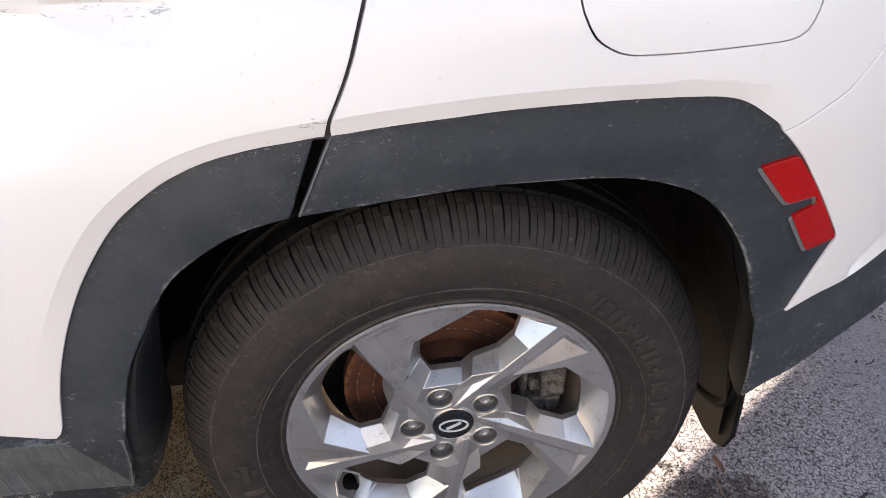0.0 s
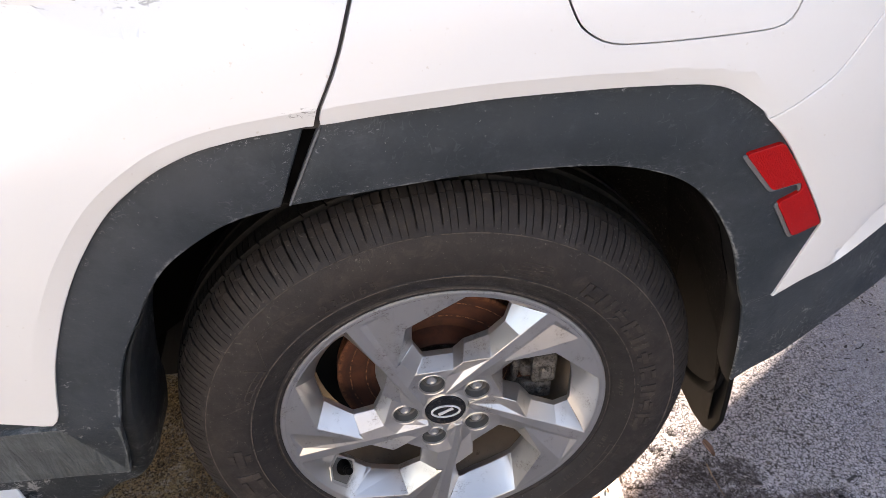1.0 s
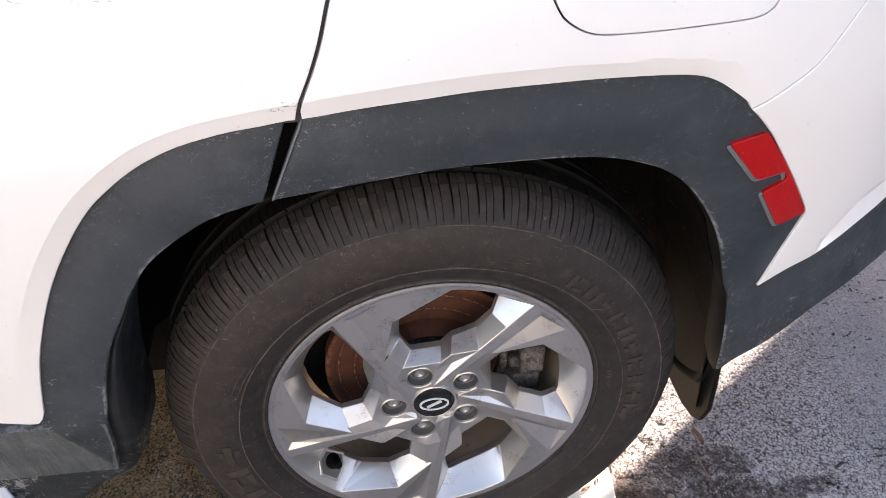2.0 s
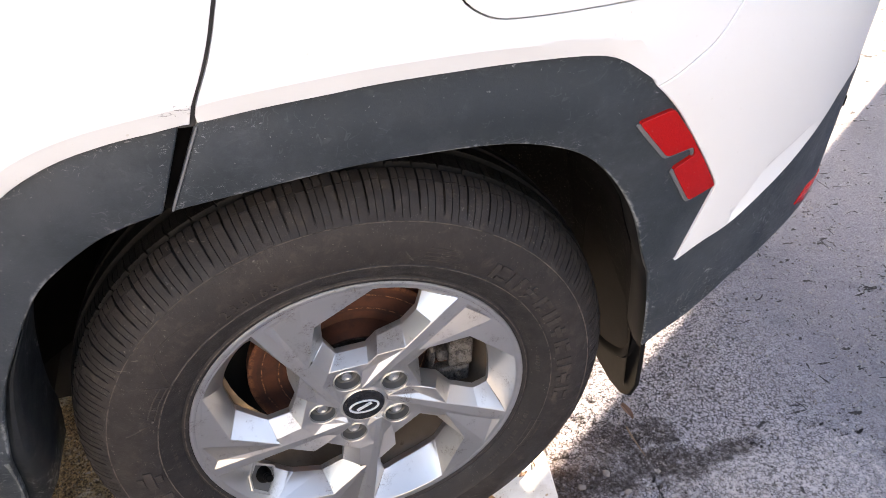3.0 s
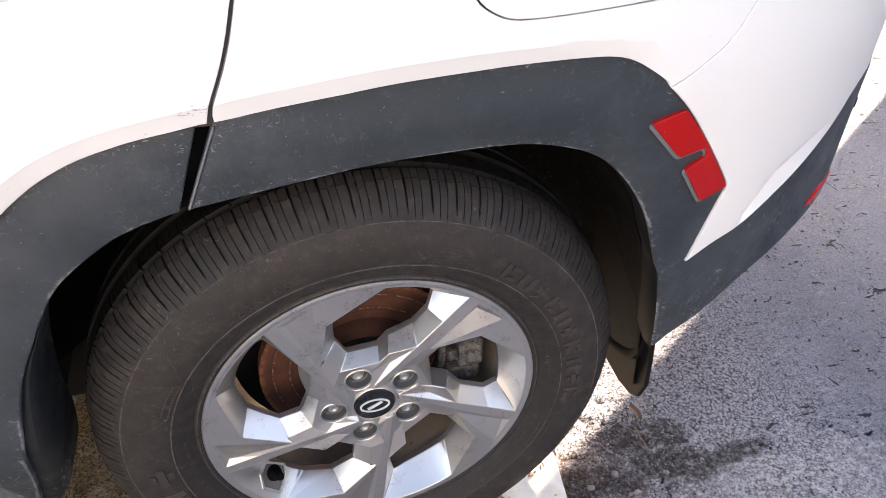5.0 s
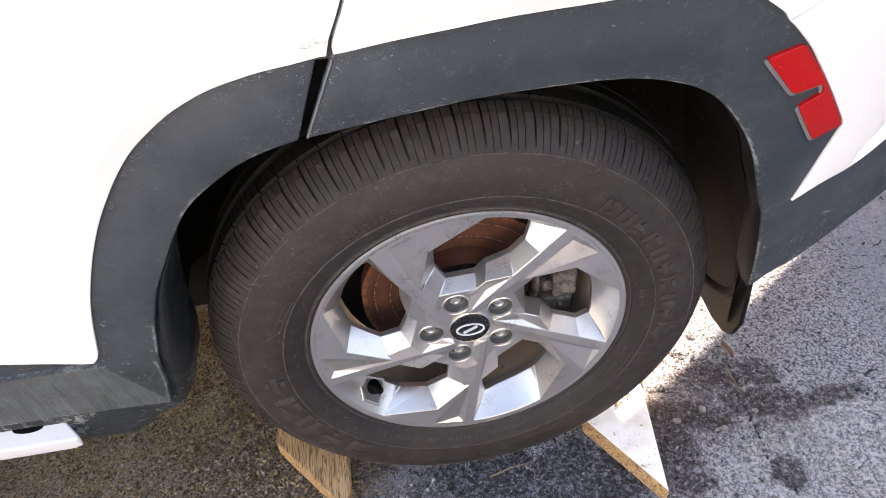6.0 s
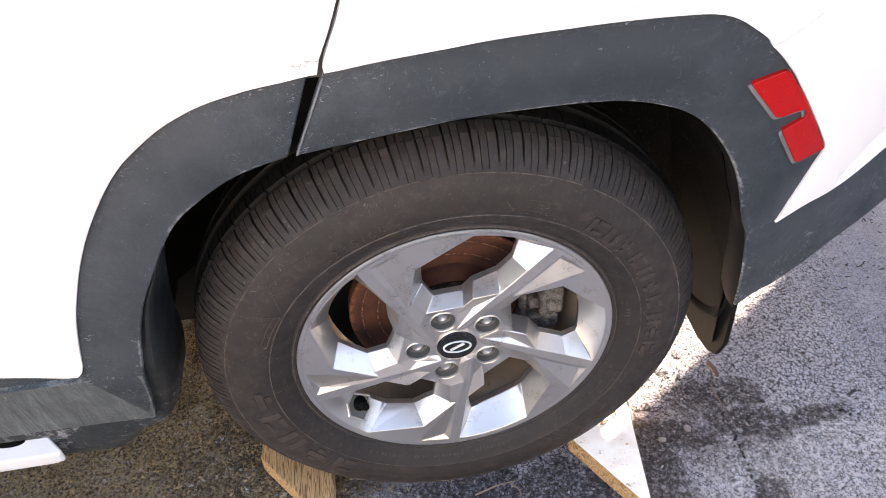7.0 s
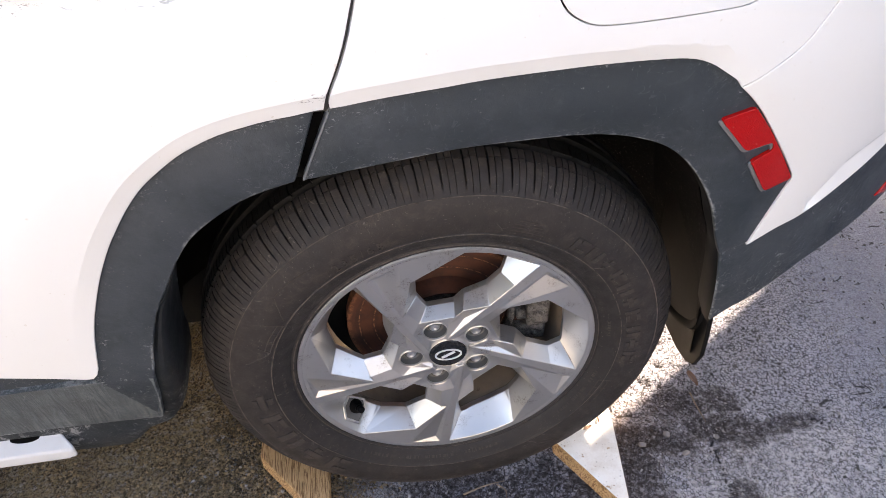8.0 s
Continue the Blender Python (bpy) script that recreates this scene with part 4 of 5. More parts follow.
def make_spoke(s):
    bm = bmesh.new()
    vs = {}

    def V(r, a, y):
        x, z = polar(r, s + a)
        key = (round(x, 5), round(y, 5), round(z, 5))
        if key not in vs:
            vs[key] = bm.verts.new((x, y, z))
        return vs[key]

    def face(pts):
        pts = list(dict.fromkeys(pts))
        if len(pts) > 2 and bm.faces.get(pts) is None:
            bm.faces.new(pts)

    at = {k: V(*p) for k, p in SPOKE.items()}
    for names in FACES:
        face([at[k] for k in names])
    # the wall of the window along the rim, and the narrow ledge between it and the lip
    front = [SPOKE["p1"]] + [(0.2209, a, -0.0207) for a in np.linspace(4.5, 30, 11)] + [(0.2206, 32.4, -0.0207)]
    back = curve([SPOKE["r0"], (0.1935, 18, 0.022), (0.1925, 30, 0.024), (0.190, 38, 0.022)], len(front))
    last = len(front) - 2
    for i, (f, g, h, k) in enumerate(zip(front, front[1:], back[1:], back)):
        mid = [((p[0] * 2 + q[0]) / 3 + 0.002 * b, (p[1] * 2 + q[1]) / 3, (p[2] * 2 + q[2]) / 3) for p, q, b in ((f, k, i > 0), (g, h, i < last))]
        face([V(*f), V(*g), V(*mid[1]), V(*mid[0])])
        face([V(*mid[0]), V(*mid[1]), V(*h), V(*k)])
    ledge = [SPOKE["vb"]] + [(0.2207, a, -0.0207) for a in np.linspace(-36, -18, 7)] + [SPOKE["t2"]] + [(0.2209, a, -0.0208) for a in (-12, -7)] + [SPOKE["t1"]] + front
    for f, g in zip(ledge, ledge[1:]):
        face([V(*f), V(*g), V(0.2240, g[1], -0.0209), V(0.2240, f[1], -0.0209)])
    fan = [SPOKE["t2"]] + [(0.2207, a, -0.0207) for a in np.linspace(-18, -36, 7)] + [SPOKE["vb"]]
    face([V(*SPOKE["t1"]), V(0.2209, -7, -0.0208), V(0.2209, -12, -0.0208), V(*SPOKE["t2"])])
    face([V(*p) for p in fan])
    # the windows' inner edges turn back
    for loop in BACK_LOOP + (back[::-1],):
        pts = [SPOKE[k] if isinstance(k, str) else k for k in loop]
        for p, q in zip(pts, pts[1:]):
            face([V(*p), V(*q), V(q[0] * 1.006, q[1], q[2] + 0.010), V(p[0] * 1.006, p[1], p[2] + 0.010)])
    # hub face round the nut's hole
    outline = [SPOKE[k] for k in ("bbl_", "m2", "m3", "q")] + [(0.0325, a, hub_y(0.033)) for a in np.linspace(30, -29, 12)] + [SPOKE[k] for k in ("tip_", "notch_")]
    c = polar(NUT_AT[0], s + NUT_AT[1])
    hole = [(c[0] + 0.0186 * math.cos(a), c[1] + 0.0186 * math.sin(a)) for a in np.linspace(0, 2 * math.pi, 36, endpoint=False)]
    pts = [Vector(polar(r, s + a)) for r, a, _ in outline] + [Vector(p) for p in hole]
    n = len(outline)
    edges = [(i, (i + 1) % n) for i in range(n)] + [(n + i, n + (i + 1) % 36) for i in range(36)]
    flat, _, tris, *_ = delaunay_2d_cdt(pts, edges, [], 0, 1e-7)
    loop2 = [tuple(p) for p in pts[:n]]
    for t in tris:
        mid = sum((flat[i] for i in t), Vector((0, 0))) / 3
        if inside(mid, loop2) and not inside(mid, hole):
            face([V(flat[i].length, math.degrees(math.atan2(flat[i].y, flat[i].x)) - s, outline[i][2] if i < n else hub_y(NUT_AT[0])) for i in t])
    return bm


wheel = tagged(new("wheel"), "silver five-spoke alloy wheel with faceted blades")
wheel.parent = car
wheel.location = (0, 0, HUB)
for s in SPOKES:
    part("spoke", make_spoke(s), ALLOY, wheel, "", 0.0013, 12)
part("rim_lip", revolve([(0.02, 0.2238), (-0.0195, 0.2238), (-0.0209, 0.2242), (-0.0214, 0.2262), (-0.0219, 0.2284), (-0.0214, 0.2302), (-0.0196, 0.2314), (-0.005, 0.2318)], 120), ALLOY, wheel)
part("barrel", revolve([(0.004, 0.2225), (0.026, 0.2040), (0.06, 0.198), (0.12, 0.198), (0.20, 0.207)], 96), BARREL, wheel, "brake-dusted inner barrel")


def make_tyre():
    """Revolved section with lateral shoulder grooves, sipes and a stepped ring of sipes cut into it."""
    prof = [(0.0, 0.224), (-0.018, 0.229), (-0.0215, 0.2325), (-0.0225, 0.236), (-0.021, 0.240), (-0.027, 0.247), (-0.0345, 0.259), (-0.0368, 0.2660), (-0.0378, 0.2668), (-0.0378, 0.2682), (-0.0370, 0.2690), (-0.0395, 0.281), (-0.0400, 0.293), (-0.0384, 0.306), (-0.0352, 0.318), (-0.0318, 0.3255), (-0.0322, 0.3265), (-0.0300, 0.3295), (-0.0275, 0.3325), (-0.0235, 0.3385), (-0.0150, 0.3485), (-0.0055, 0.3565), (0.0020, 0.3608), (0.0022, 0.3610), (0.0027, 0.3612), (0.0029, 0.3614), (0.010, 0.3645), (0.0180, 0.3668), (0.0200, 0.3595), (0.0265, 0.3595), (0.0280, 0.3685), (0.034, 0.3697), (0.054, 0.3720), (0.056, 0.364), (0.066, 0.364), (0.067, 0.3732), (0.090, 0.3732), (0.092, 0.365), (0.102, 0.365), (0.104, 0.3722), (0.13, 0.3695), (0.131, 0.362), (0.139, 0.362), (0.14, 0.368), (0.165, 0.360), (0.185, 0.344), (0.2, 0.31), (0.2, 0.27), (0.18, 0.225)]
    cuts = [0.0, 0.2, 2.7, 2.9, 13.3, 13.4, 14.4, 14.5, 22.7, 22.8, 23.8, 23.9]
    deep = [0, 8, 8, 0, 0, 4.5, 4.5, 0, 0, 4.5, 4.5, 0]
    step = [0.0, 0.0, -0.0022, -0.0022, -0.0022, -0.0022, 0.0022, 0.0022, 0.0022, 0.0022, 0.0, 0.0]
    pitches, length = 71, 31.8
    verts = []
    rnd = random.Random(4)
    for p in range(pitches):
        jit = rnd.uniform(-0.6, 0.6)
        for c, d, st in zip(cuts, deep, step):
            a = 2 * math.pi * (p + (c + (jit if 5 < c else 0.0)) / length) / pitches
            for y, r in prof:
                k, yy = 0.0, y
                if r > 0.329 and -0.031 < y < 0.019:
                    if c < 5:
                        k = d * min(1.0, max(0.0, (y + 0.0275) / 0.012))
                    else:
                        k = d * min(1.0, max(0.0, (y + 0.0305) / 0.006))
                elif 0.027 < y < 0.035 and d:
                    k = 4.0 if c < 5 else 1.5
                if 0.001 < y < 0.004:
                    yy = y + st
                    if 0.0021 < y < 0.0028:
                        k = max(k, 5.0)
                slant = 0.010 * max(0.0, (y + 0.03)) / 0.05 if y < 0.03 else 0.02
                aa = a + slant
                rr = r - 0.001 * max(0.0, k)
                x, z = rr * math.cos(aa), rr * math.sin(aa)
                if z < -HUB + 0.001:
                    z = -HUB + 0.001
                    yy = yy - 0.006 if y < 0 else yy
                verts.append((x, yy, z))
    m, n = len(prof), pitches * len(cuts)
    faces = [(i * m + j, i * m + j + 1, (i + 1) % n * m + j + 1, (i + 1) % n * m + j) for i in range(n) for j in range(m - 1)]
    me = bpy.data.meshes.new("tyre")
    me.from_pydata(verts, [], faces)
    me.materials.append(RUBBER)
    me.polygons.foreach_set("use_smooth", [True] * len(faces))
    me.set_sharp_from_angle(angle=radians(35))
    ob = new("tyre", me)
    ob.parent = wheel
    return tagged(ob, "dusty black all-season tyre")


tyre = make_tyre()


def wall_at(r):
    return float(np.interp(r, [0.24, 0.247, 0.259, 0.2665, 0.281, 0.293, 0.306, 0.318, 0.3285], [-0.021, -0.027, -0.0345, -0.0372, -0.0395, -0.04, -0.0382, -0.0345, -0.029]))


def raised(a0, a1, r0, r1, h=0.0009, n=5):
    """A raised pad on the sidewall between two angles and two radii."""
    bm = bmesh.new()
    rows = []
    for a in np.linspace(radians(a0), radians(a1), n):
        row = []
        for r, k in ((r0, -0.3), (r0, 1), ((r0 + r1) / 2, 1), (r1, 1), (r1, -0.3)):
            row.append(bm.verts.new((r * math.cos(a), wall_at(r) - h * k, r * math.sin(a))))
        rows.append(row)
    for a, b in zip(rows, rows[1:]):
        for j in range(4):
            bm.faces.new((a[j], a[j + 1], b[j + 1], b[j]))
    bm.faces.new(rows[0])
    bm.faces.new(rows[-1][::-1])
    return bm


# moulded marks: plain bars where the maker's and model's names stand
for first, pitch, width, spans in ((180.5, 10.9, 7.6, 5), (54.5, -6.3, -4.8, 7), (9.0, -6.0, -4.4, 3)):
    r0, r1 = (0.2735, 0.304) if spans == 5 else (0.2755, 0.297)
    for k in range(spans):
        a = first + pitch * k
        bars = ([(0, 0.34, 0, 1), (0.66, 1, 0, 1)], [(0, 0.32, 0, 1), (0.40, 1, 0, 0.24), (0.40, 1, 0.74, 1)], [(0.05, 0.95, 0.34, 0.68), (0.32, 0.68, 0, 0.28), (0.32, 0.68, 0.74, 1)])[(k * 2 + spans) % 3]
        part("sidewall_mark", join(*[raised(a + width * u, a + width * v, r0 + (r1 - r0) * p, r0 + (r1 - r0) * q, 0.0018) for u, v, p, q in bars]), MARK, wheel)


def rib(points, w=0.0011, h=0.0009):
    """A thin raised line on the sidewall through points of (radius, degrees)."""
    bm = bmesh.new()
    rows = []
    for (r0, a0), (r1, a1) in zip(points, points[1:]):
        for t in np.linspace(0, 1, 5):
            r, a = r0 + (r1 - r0) * t, a0 + (a1 - a0) * t
            p, q = Vector(polar(r0, a0)), Vector(polar(r1, a1))
            side = (q - p).normalized().orthogonal() * w / 2
            c = Vector(polar(r, a))
            rows.append([bm.verts.new((c.x + side.x * k, wall_at(r) - h * e, c.y + side.y * k)) for k, e in ((-1.6, -0.4), (-0.8, 1), (0.8, 1), (1.6, -0.4))])
    for a, b in zip(rows, rows[1:]):
        for j in range(3):
            bm.faces.new((a[j], a[j + 1], b[j + 1], b[j]))
    return bm


for lines in ([[(0.2705, 149), (0.2967, 150.5)], [(0.2734, 161.3), (0.2935, 159.5)], [(0.271, 149), (0.273, 155), (0.2734, 161.3)], [(0.279, 149.5), (0.281, 155), (0.2815, 160.5)], [(0.2715, 153.2), (0.282, 153.2)], [(0.2725, 157.2), (0.284, 157)], [(0.2734, 162), (0.3023, 166.8)]],
              [[(0.2605, -19), (0.283, -17.6)], [(0.262, -31), (0.281, -30)], [(0.261, -19), (0.262, -31)], [(0.269, -18.6), (0.270, -30.6)], [(0.276, -18), (0.277, -30)], [(0.262, -23), (0.280, -22)], [(0.262, -27), (0.280, -26)]],
              [[(0.278, 64), (0.2785, 74)], [(0.284, 64.6), (0.2845, 73.6)], [(0.2895, 65), (0.290, 73.4)], [(0.2955, 65.4), (0.296, 72.6)], [(0.276, 76), (0.290, 78.5)]],
              [[(0.2756, 147), (0.290, 143.8), (0.307, 140.5)], [(0.307, 140.5), (0.306, 134), (0.300, 127)]]):
    part("sidewall_rib", join(*[rib(p) for p in lines]), MARK, wheel, weld=False)


def arc_text(body, mid, r0, height):
    """Raised characters set round the wheel, their feet towards the hub."""
    data = bpy.data.curves.new("size_text", "FONT")
    data.body, data.size, data.align_x, data.extrude, data.resolution_u = body, height / 0.7, "CENTER", 0.0008, 3
    data.space_character = 1.5
    holder = bpy.data.objects.new("size_text", data)
    me = bpy.data.meshes.new_from_object(holder)
    bpy.data.objects.remove(holder)
    for v in me.vertices:
        r, a = r0 + v.co.y, mid - math.degrees(v.co.x / (r0 + height / 2))
        x, z = polar(r, a)
        v.co = (x, wall_at(r) - 0.0002 - v.co.z, z)
    me.materials.append(MARK)
    ob = new("size_text", me)
    ob.parent = wheel
    return tagged(ob, "raised size lettering on the sidewall")


arc_text("235/65", 116, 0.2740, 0.0130)
for first, count, pitch in ((232, 8, 1.6), (252, 14, 1.5), (318, 12, 1.4), (196, 7, 1.7), (176, 6, 1.5), (338, 5, 1.5), (276, 10, 1.4), (4, 6, 1.3)):
    rnd = random.Random(first)
    bars = [(first + pitch * k + rnd.uniform(0, 0.3), rnd.choice((0.4, 0.8, 1.1))) for k in range(count) if rnd.random() < 0.85]
    part("size_mark", join(*[raised(a, a + w, 0.2487 + rnd.uniform(0, 0.0008), 0.2530, 0.0009, 3) for a, w in bars]), MARK, wheel, weld=False)["kind"] = "stuff"

cap = part("centre_cap", revolve([(0.004, 0.0292), (-0.0080, 0.0292), (-0.0096, 0.0282), (-0.0104, 0.021), (-0.0108, 0.010), (-0.0109, 0.0005)], 48), BLACK, wheel, "gloss black centre cap")


def make_emblem():
    bm = bmesh.new()
    n = 40
    rows = []
    for a in np.linspace(0, 2 * math.pi, n, endpoint=False):
        c, s = math.cos(a), math.sin(a)
        rows.append([bm.verts.new((x, y, z)) for x, y, z in ((0.0215 * c, -0.0103, 0.0125 * s), (0.0213 * c, -0.0122, 0.0123 * s), (0.0188 * c, -0.0122, 0.0102 * s), (0.0186 * c, -0.0103, 0.0100 * s))])
    for i in range(n):
        a, b = rows[i], rows[(i + 1) % n]
        for j in range(3):
            bm.faces.new((a[j], a[j + 1], b[j + 1], b[j]))
    bar = box(-0.0115, 0.0115, -0.0121, -0.0103, -0.0022, 0.0022)
    bmesh.ops.rotate(bar, verts=bar.verts, cent=(0, 0, 0), matrix=Matrix.Rotation(radians(-28), 3, "Y"))
    return join(bm, bar)


part("cap_ring", revolve([(-0.0042, 0.0382), (-0.0048, 0.0352), (-0.0068, 0.0345), (-0.0078, 0.0310), (-0.0084, 0.0303), (-0.0080, 0.0296), (0.004, 0.0293)], 48), ALLOY, wheel)
part("hub_ring", revolve([(-0.0025, 0.029), (-0.0025, 0.0378), (0.004, 0.0380)], 48), ALLOY, wheel)
part("emblem", make_emblem(), SILVER, wheel, "plain chrome oval badge", weld=False)
for s in SPOKES:
    cx, cz = polar(NUT_AT[0], s + NUT_AT[1])
    y0 = hub_y(NUT_AT[0])
    lip = revolve([(y0 + 0.0010, 0.0204), (y0 - 0.0010, 0.0200), (y0 - 0.0017, 0.0190), (y0 - 0.0010, 0.0180), (y0 + 0.003, 0.0176)], 36)
    bmesh.ops.translate(lip, verts=lip.verts, vec=(cx, 0, cz))
    part("pocket_lip", lip, ALLOY, wheel)
    pk = revolve([(y0 + 0.002, 0.0176), (y0 + 0.012, 0.0164), (y0 + 0.0135, 0.0150), (y0 + 0.0135, 0.002)], 36)
    bmesh.ops.translate(pk, verts=pk.verts, vec=(cx, 0, cz))
    part("nut_pocket", pk, POCKET, wheel)
    nut = revolve([(0.018, 0.0108), (0.0065, 0.0108), (0.0048, 0.0096), (0.0030, 0.0085), (0.0008, 0.0081), (-0.0008, 0.0068), (-0.0012, 0.0052), (-0.0002, 0.0040), (0.0004, 0.0003)], 18)
    bmesh.ops.translate(nut, verts=nut.verts, vec=(cx, 0, cz))
    part("lug_nut", nut, NUT, wheel, bevel=0.0006)


def on_wall(a, y, lift):
    """A point on the window's wall along the rim, lifted off it."""
    r = 0.2215 - 0.638 * (y + 0.0207) - lift * 0.84
    x, z = polar(r, a)
    return (x, y - lift * 0.54, z)


corners = [(213.7, 0.018), (223.5, 0.0253), (225.8, 0.0157), (224.8, -0.0078), (217.0, -0.0103), (213.6, 0.0018)]
mid_a, mid_y = sum(a for a, _ in corners) / len(corners), sum(y for _, y in corners) / len(corners)
lip_bm, floor_bm = bmesh.new(), bmesh.new()
rings = [[lip_bm.verts.new(on_wall(mid_a + (a - mid_a) * k, mid_y + (y - mid_y) * k, h)) for a, y in corners] for k, h in ((1.12, 0.0), (1.08, 0.0022), (0.94, 0.0022), (0.90, 0.0008))]
for p, q in zip(rings, rings[1:]):
    for i in range(len(corners)):
        j = (i + 1) % len(corners)
        lip_bm.faces.new((p[i], p[j], q[j], q[i]))
# not sunk: a dark plate on the wall paints in the pocket's shaded depth
floor_bm.faces.new([floor_bm.verts.new(on_wall(mid_a + (a - mid_a) * 0.95, mid_y + (y - mid_y) * 0.95, 0.0010)) for a, y in corners])
part("valve_pocket", lip_bm, ALLOY, wheel)
part("pocket_floor", floor_bm, POCKET, wheel)
valve = revolve([(0.012, 0.0125), (0.0, 0.0110), (-0.004, 0.0078), (-0.009, 0.0052), (-0.011, 0.0060), (-0.016, 0.0060), (-0.017, 0.0050), (-0.019, 0.0058), (-0.027, 0.0056), (-0.029, 0.0042), (-0.029, 0.0003)], 16)
bmesh.ops.rotate(valve, verts=valve.verts, cent=(0, 0, 0), matrix=Matrix.Rotation(radians(-38), 3, "X"))
bmesh.ops.rotate(valve, verts=valve.verts, cent=(0, 0, 0), matrix=Matrix.Rotation(radians(22), 3, "Z"))
bmesh.ops.translate(valve, verts=valve.verts, vec=(-0.152, 0.004, -0.122))
part("valve_stem", valve, LINER, wheel, "black rubber valve stem with cap")

disc = part("brake_disc", revolve([(0.062, 0.02), (0.062, 0.078), (0.03, 0.080), (0.028, 0.085), (0.060, 0.090), (0.060, 0.150), (0.061, 0.1515), (0.081, 0.1515), (0.082, 0.15), (0.082, 0.03)], 72), RUST, car, "rusty brake disc")
disc.location = (0, 0.012, HUB)


def make_caliper():
    pieces = [box(0.140, 0.178, 0.045, 0.12, -0.022, 0.030), box(0.122, 0.177, 0.055, 0.12, -0.068, -0.034), box(0.124, 0.152, 0.052, 0.11, -0.014, 0.006),
              box(0.150, 0.170, 0.040, 0.07, -0.012, 0.012), box(0.132, 0.170, 0.065, 0.12, 0.030, 0.062), box(0.150, 0.163, 0.050, 0.07, -0.058, -0.044)]
    for k in range(7):
        a = radians(-34 + 10 * k)
        b = box(-0.006, 0.006, 0.058, 0.075, -0.012, 0.012)
        bmesh.ops.rotate(b, verts=b.verts, cent=(0, 0, 0), matrix=Matrix.Rotation(-a, 3, "Y"))
        bmesh.ops.translate(b, verts=b.verts, vec=(0.118 * math.cos(a), 0, 0.118 * math.sin(a)))
        pieces.append(b)
    return join(*pieces)


caliper = part("brake_caliper", make_caliper(), CAST, car, "grimy cast brake caliper", 0.005, weld=False)
caliper.location = (0, 0, HUB)
# unseen disc, added to keep sun off the barrel and darken the windows
shield = part("sun_block_disc", revolve([(0.125, 0.02), (0.12, 0.188), (0.128, 0.190), (0.133, 0.02)], 48), UNDER, car, "added black disc behind the brake, blocks stray sunlight")
shield.location = (0, 0, HUB)
hub_back = part("hub_carrier", revolve([(0.07, 0.001), (0.07, 0.06), (0.20, 0.075), (0.20, 0.001)], 24), CAST, car)
hub_back.location = (0, 0, HUB)
part("axle_shaft", join(box(-0.05, 0.05, 0.2, 1.6, HUB - 0.05, HUB + 0.05)), UNDER, car)


# ---------------------------------------------------------------- timber chocks
def chock(loop, mats, label):
    ob = part("timber_chock", prism(loop, 0.001, 0.040), mats, None, label, 0.002, weld=False)
    return tagged(ob, "", "chock", "chocks at the wheel")


right_chock = chock([(0.300, -0.156), (0.326, 0.02), (0.345, 0.24), (0.235, 0.25), (0.205, 0.004)], [WOOD, WHITE_TOPPED], "pine board with a white top, wedged behind the tyre")
for p in right_chock.data.polygons:
    if p.normal.z > 0.9:
        p.material_index = 1
chock([(-0.234, -0.085), (-0.220, -0.06), (-0.212, 0.25), (-0.325, 0.25), (-0.343, 0.062), (-0.259, -0.048)], [WOOD], "bare sawn pine board wedged before the tyre")


# ---------------------------------------------------------------- loose things on the ground
def scatter(name, material, label, count, place, size, flat, seed):
    rnd = random.Random(seed)
    verts, faces = [], []
    base = [Vector(v) for v in ((1, 0, 0), (-1, 0, 0), (0, 1, 0), (0, -1, 0), (0, 0, 1), (0, 0, -1))]
    tris = [(0, 2, 4), (2, 1, 4), (1, 3, 4), (3, 0, 4), (2, 0, 5), (1, 2, 5), (3, 1, 5), (0, 3, 5)]
    for _ in range(count):
        x, y = place(rnd)
        s = size(rnd)
        turn = Euler((rnd.uniform(-0.5, 0.5), rnd.uniform(-0.5, 0.5), rnd.uniform(0, 6.3))).to_matrix()
        sc = Vector((s * rnd.uniform(0.7, 1.4), s * rnd.uniform(0.6, 1.0), s * flat * rnd.uniform(0.6, 1.1)))
        k = len(verts)
        for b in base:
            w = rnd.uniform(0.55, 1.35)
            p = turn @ Vector(((b.x + rnd.uniform(-0.4, 0.4)) * sc.x * w, (b.y + rnd.uniform(-0.4, 0.4)) * sc.y * w, b.z * sc.z * w))
            verts.append((x + p.x, y + p.y, p.z + s * flat * 0.3 - 0.002))
        faces += [[k + i for i in t] for t in tris]
    me = bpy.data.meshes.new(name)
    me.from_pydata(verts, [], faces)
    me.materials.append(material)
    tagged(new(name, me), label, name, kind="stuff")


scatter("gravel", STONE, "loose grey grit on the asphalt", 30000, lambda r: (r.uniform(-0.5, 1.4), r.uniform(-0.3, 0.7)), lambda r: min(0.0045, 0.0009 * r.paretovariate(2.2)), 0.6, 3)
scatter("leaf_mould", MOULD, "brown crumbled leaves and dirt under the car", 75000, lambda r: (r.uniform(-0.85, -0.2) + 0.12 * r.random() ** 3, r.uniform(-0.14, 0.45)), lambda r: min(0.0036, 0.0011 * r.paretovariate(2.3)), 0.6, 5)


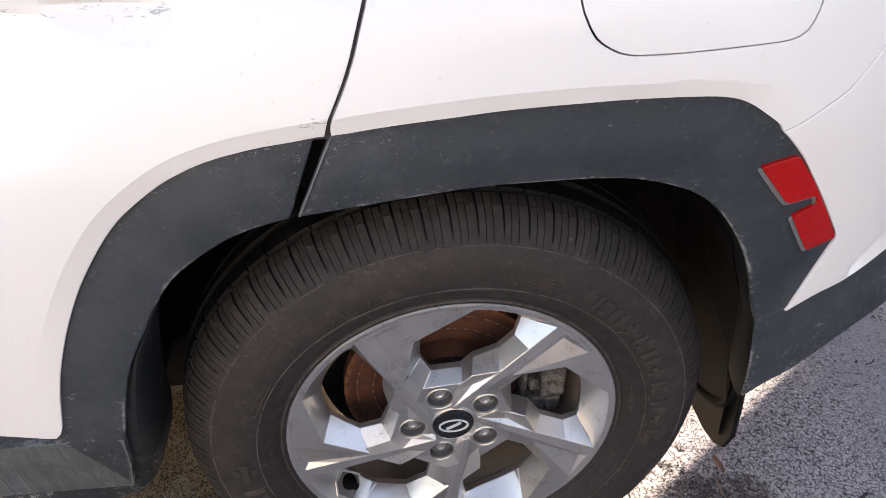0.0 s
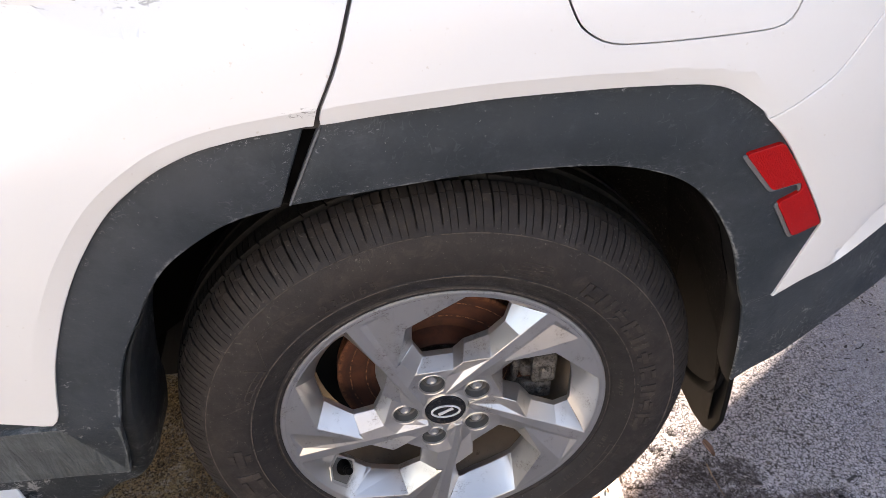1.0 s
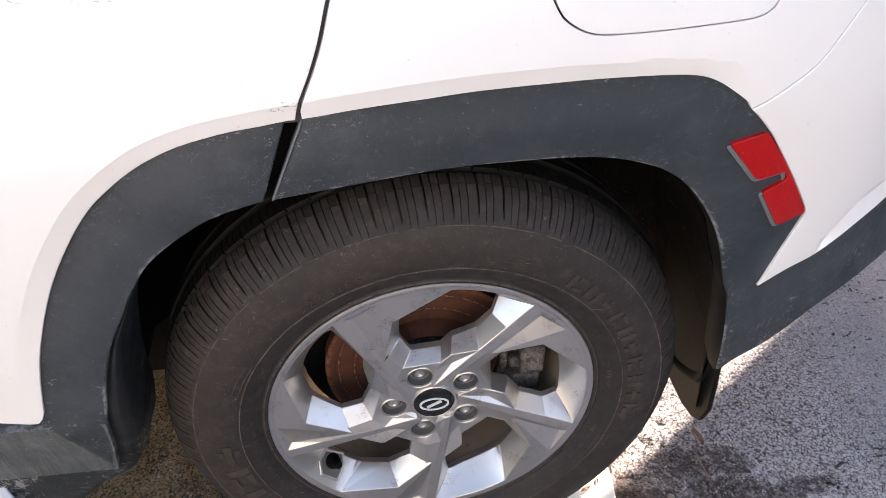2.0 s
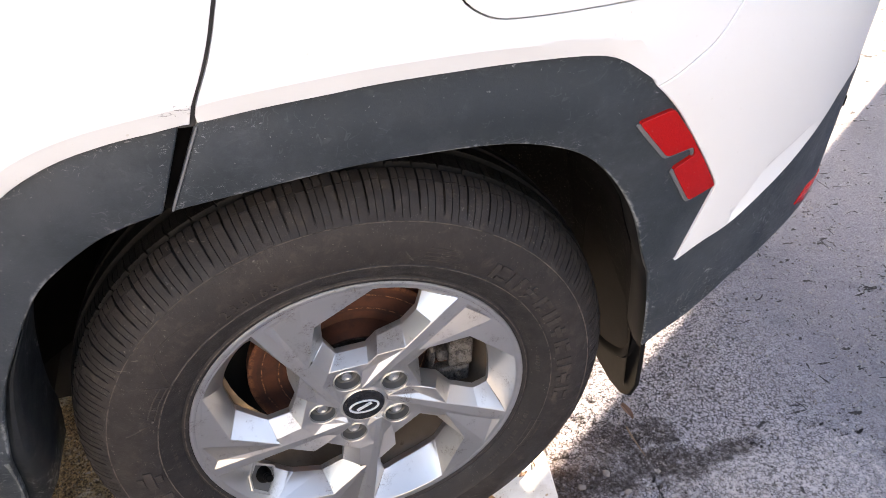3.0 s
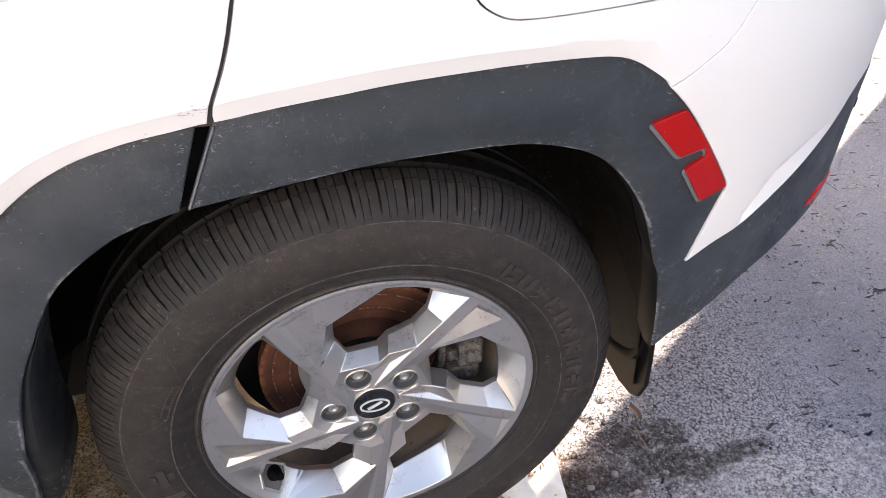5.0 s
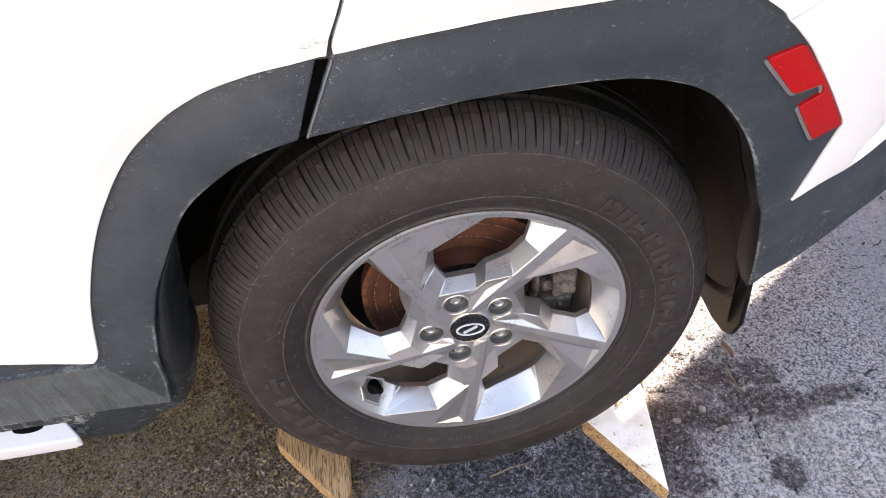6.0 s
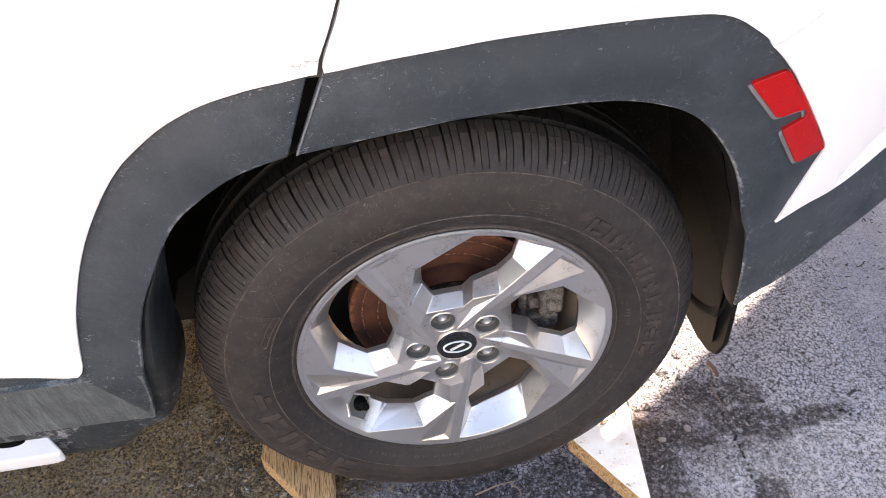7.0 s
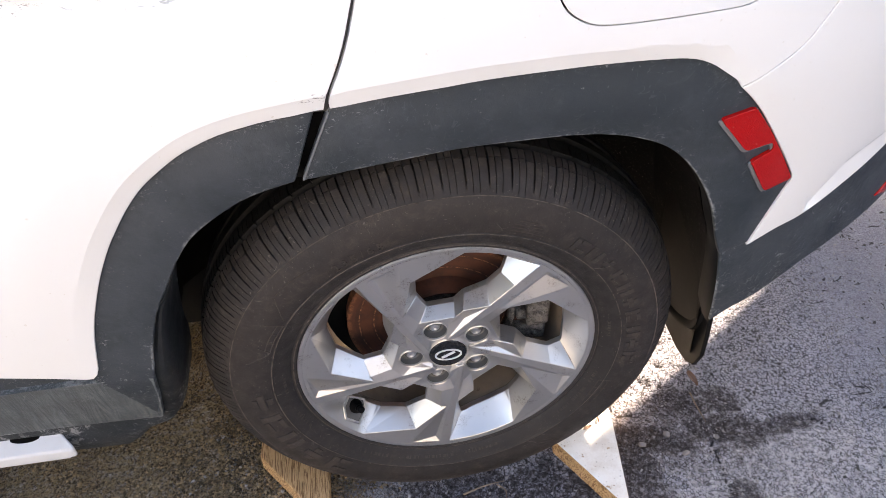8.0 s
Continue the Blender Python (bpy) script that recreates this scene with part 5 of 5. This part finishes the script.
def tube(line, radius):
    """A thin round stick along a line of points."""
    bm = bmesh.new()
    rows = []
    for i, p in enumerate(line):
        p = Vector(p)
        way = (Vector(line[min(i + 1, len(line) - 1)]) - Vector(line[max(i - 1, 0)])).normalized()
        u = way.cross(Vector((0, 0, 1))).normalized()
        v = u.cross(way)
        r = radius * (1 - 0.6 * i / len(line))
        rows.append([bm.verts.new(p + r * (math.cos(a) * u + math.sin(a) * v)) for a in np.linspace(0, 2 * math.pi, 6, endpoint=False)])
    for a, b in zip(rows, rows[1:]):
        for j in range(6):
            bm.faces.new((a[j], a[(j + 1) % 6], b[(j + 1) % 6], b[j]))
    bm.faces.new(rows[0])
    bm.faces.new(rows[-1][::-1])
    return bm


def twig(line, radius, label):
    return tagged(part("twig", tube(curve(line, 16), radius), TWIG, None, label), "", "twig", "twigs by the wheel")


twig([(0.520, 0.092, 0.004), (0.519, 0.070, 0.005), (0.521, 0.045, 0.004), (0.523, 0.022, 0.003)], 0.0020, "thin dry brown twig lying on the asphalt")
twig([(0.02, -0.055, 0.003), (0.06, -0.045, 0.004), (0.10, -0.04, 0.003)], 0.0022, "pale curled root fibre beside the tyre")
twig([(0.085, -0.045, 0.003), (0.098, -0.06, 0.004), (0.095, -0.078, 0.003)], 0.0018, "pale curled root fibre beside the tyre")


def leaf(x, y, z, size, turn, label):
    bm = bmesh.new()
    rows = []
    for i in range(8):
        t = i / 7
        w = 0.20 * math.sin(math.pi * min(1, t * 0.93 + 0.05)) ** 0.8
        rows.append([bm.verts.new((size * (t - 0.5), size * w * k, size * (0.12 * abs(k) + 0.05 * math.sin(5 * t + k)))) for k in (-1, -0.5, 0, 0.5, 1)])
    for a, b in zip(rows, rows[1:]):
        for j in range(4):
            bm.faces.new((a[j], a[j + 1], b[j + 1], b[j]))
    got = bmesh.ops.extrude_face_region(bm, geom=list(bm.faces))["geom"]
    for v in got:
        if isinstance(v, bmesh.types.BMVert):
            v.co.z += 0.0008
    ob = part("dry_leaf", bm, LEAF, None, label, weld=False)
    ob.matrix_world = pose(x, y, z, 0, 0, turn)
    return tagged(ob, "", "leaf", "dry leaves")


leaf(0.540, 0.128, 0.001, 0.038, -78, "curled pinkish-brown dry leaf on the asphalt")
leaf(0.275, 0.022, 0.041, 0.020, 20, "rust-brown dry leaf on the white-topped board")
leaf(0.300, 0.036, 0.041, 0.013, 80, "rust-brown dry leaf on the white-topped board")

DARK_BIT = make_plain("dark_dry_litter", (0.05, 0.042, 0.035), 0.9)
scatter("litter", DARK_BIT, "dark crumbs of dry leaf on the sunlit asphalt", 70, lambda r: (r.uniform(1.9, 2.9), r.uniform(1.12, 1.95)), lambda r: min(0.016, 0.004 * r.paretovariate(1.6)), 0.25, 11)


def pebble(x, y, size, seed):
    """A chipped stone lying on the ground."""
    bm = bmesh.new()
    bmesh.ops.create_icosphere(bm, subdivisions=2, radius=1.0)
    rnd = random.Random(seed)
    wide, deep, turn = rnd.uniform(1.0, 1.35), rnd.uniform(0.75, 1.0), rnd.uniform(0, 360)
    for v in bm.verts:
        k = size * (1 + 0.35 * noise.noise(v.co * 1.3 + Vector((seed * 3.7, 0, 0))))
        v.co = Vector((v.co.x * wide * k, v.co.y * deep * k, max(-0.45, v.co.z * 0.7) * k))
    ob = part("pebble", bm, PEBBLE, None, "small pale grey chipped stone on the asphalt", angle=20)
    ob.matrix_world = pose(x, y, ground_z(x, y) + size * 0.35, 0, 0, turn)
    return tagged(ob, "", "pebble", "pebbles beside the stain")


for seed, spot in enumerate([(0.380, -0.007, 0.0062), (0.437, 0.009, 0.0072), (0.457, -0.038, 0.0055), (0.532, -0.011, 0.005), (0.704, -0.007, 0.0048), (0.650, 0.009, 0.0042)]):
    pebble(*spot, seed)
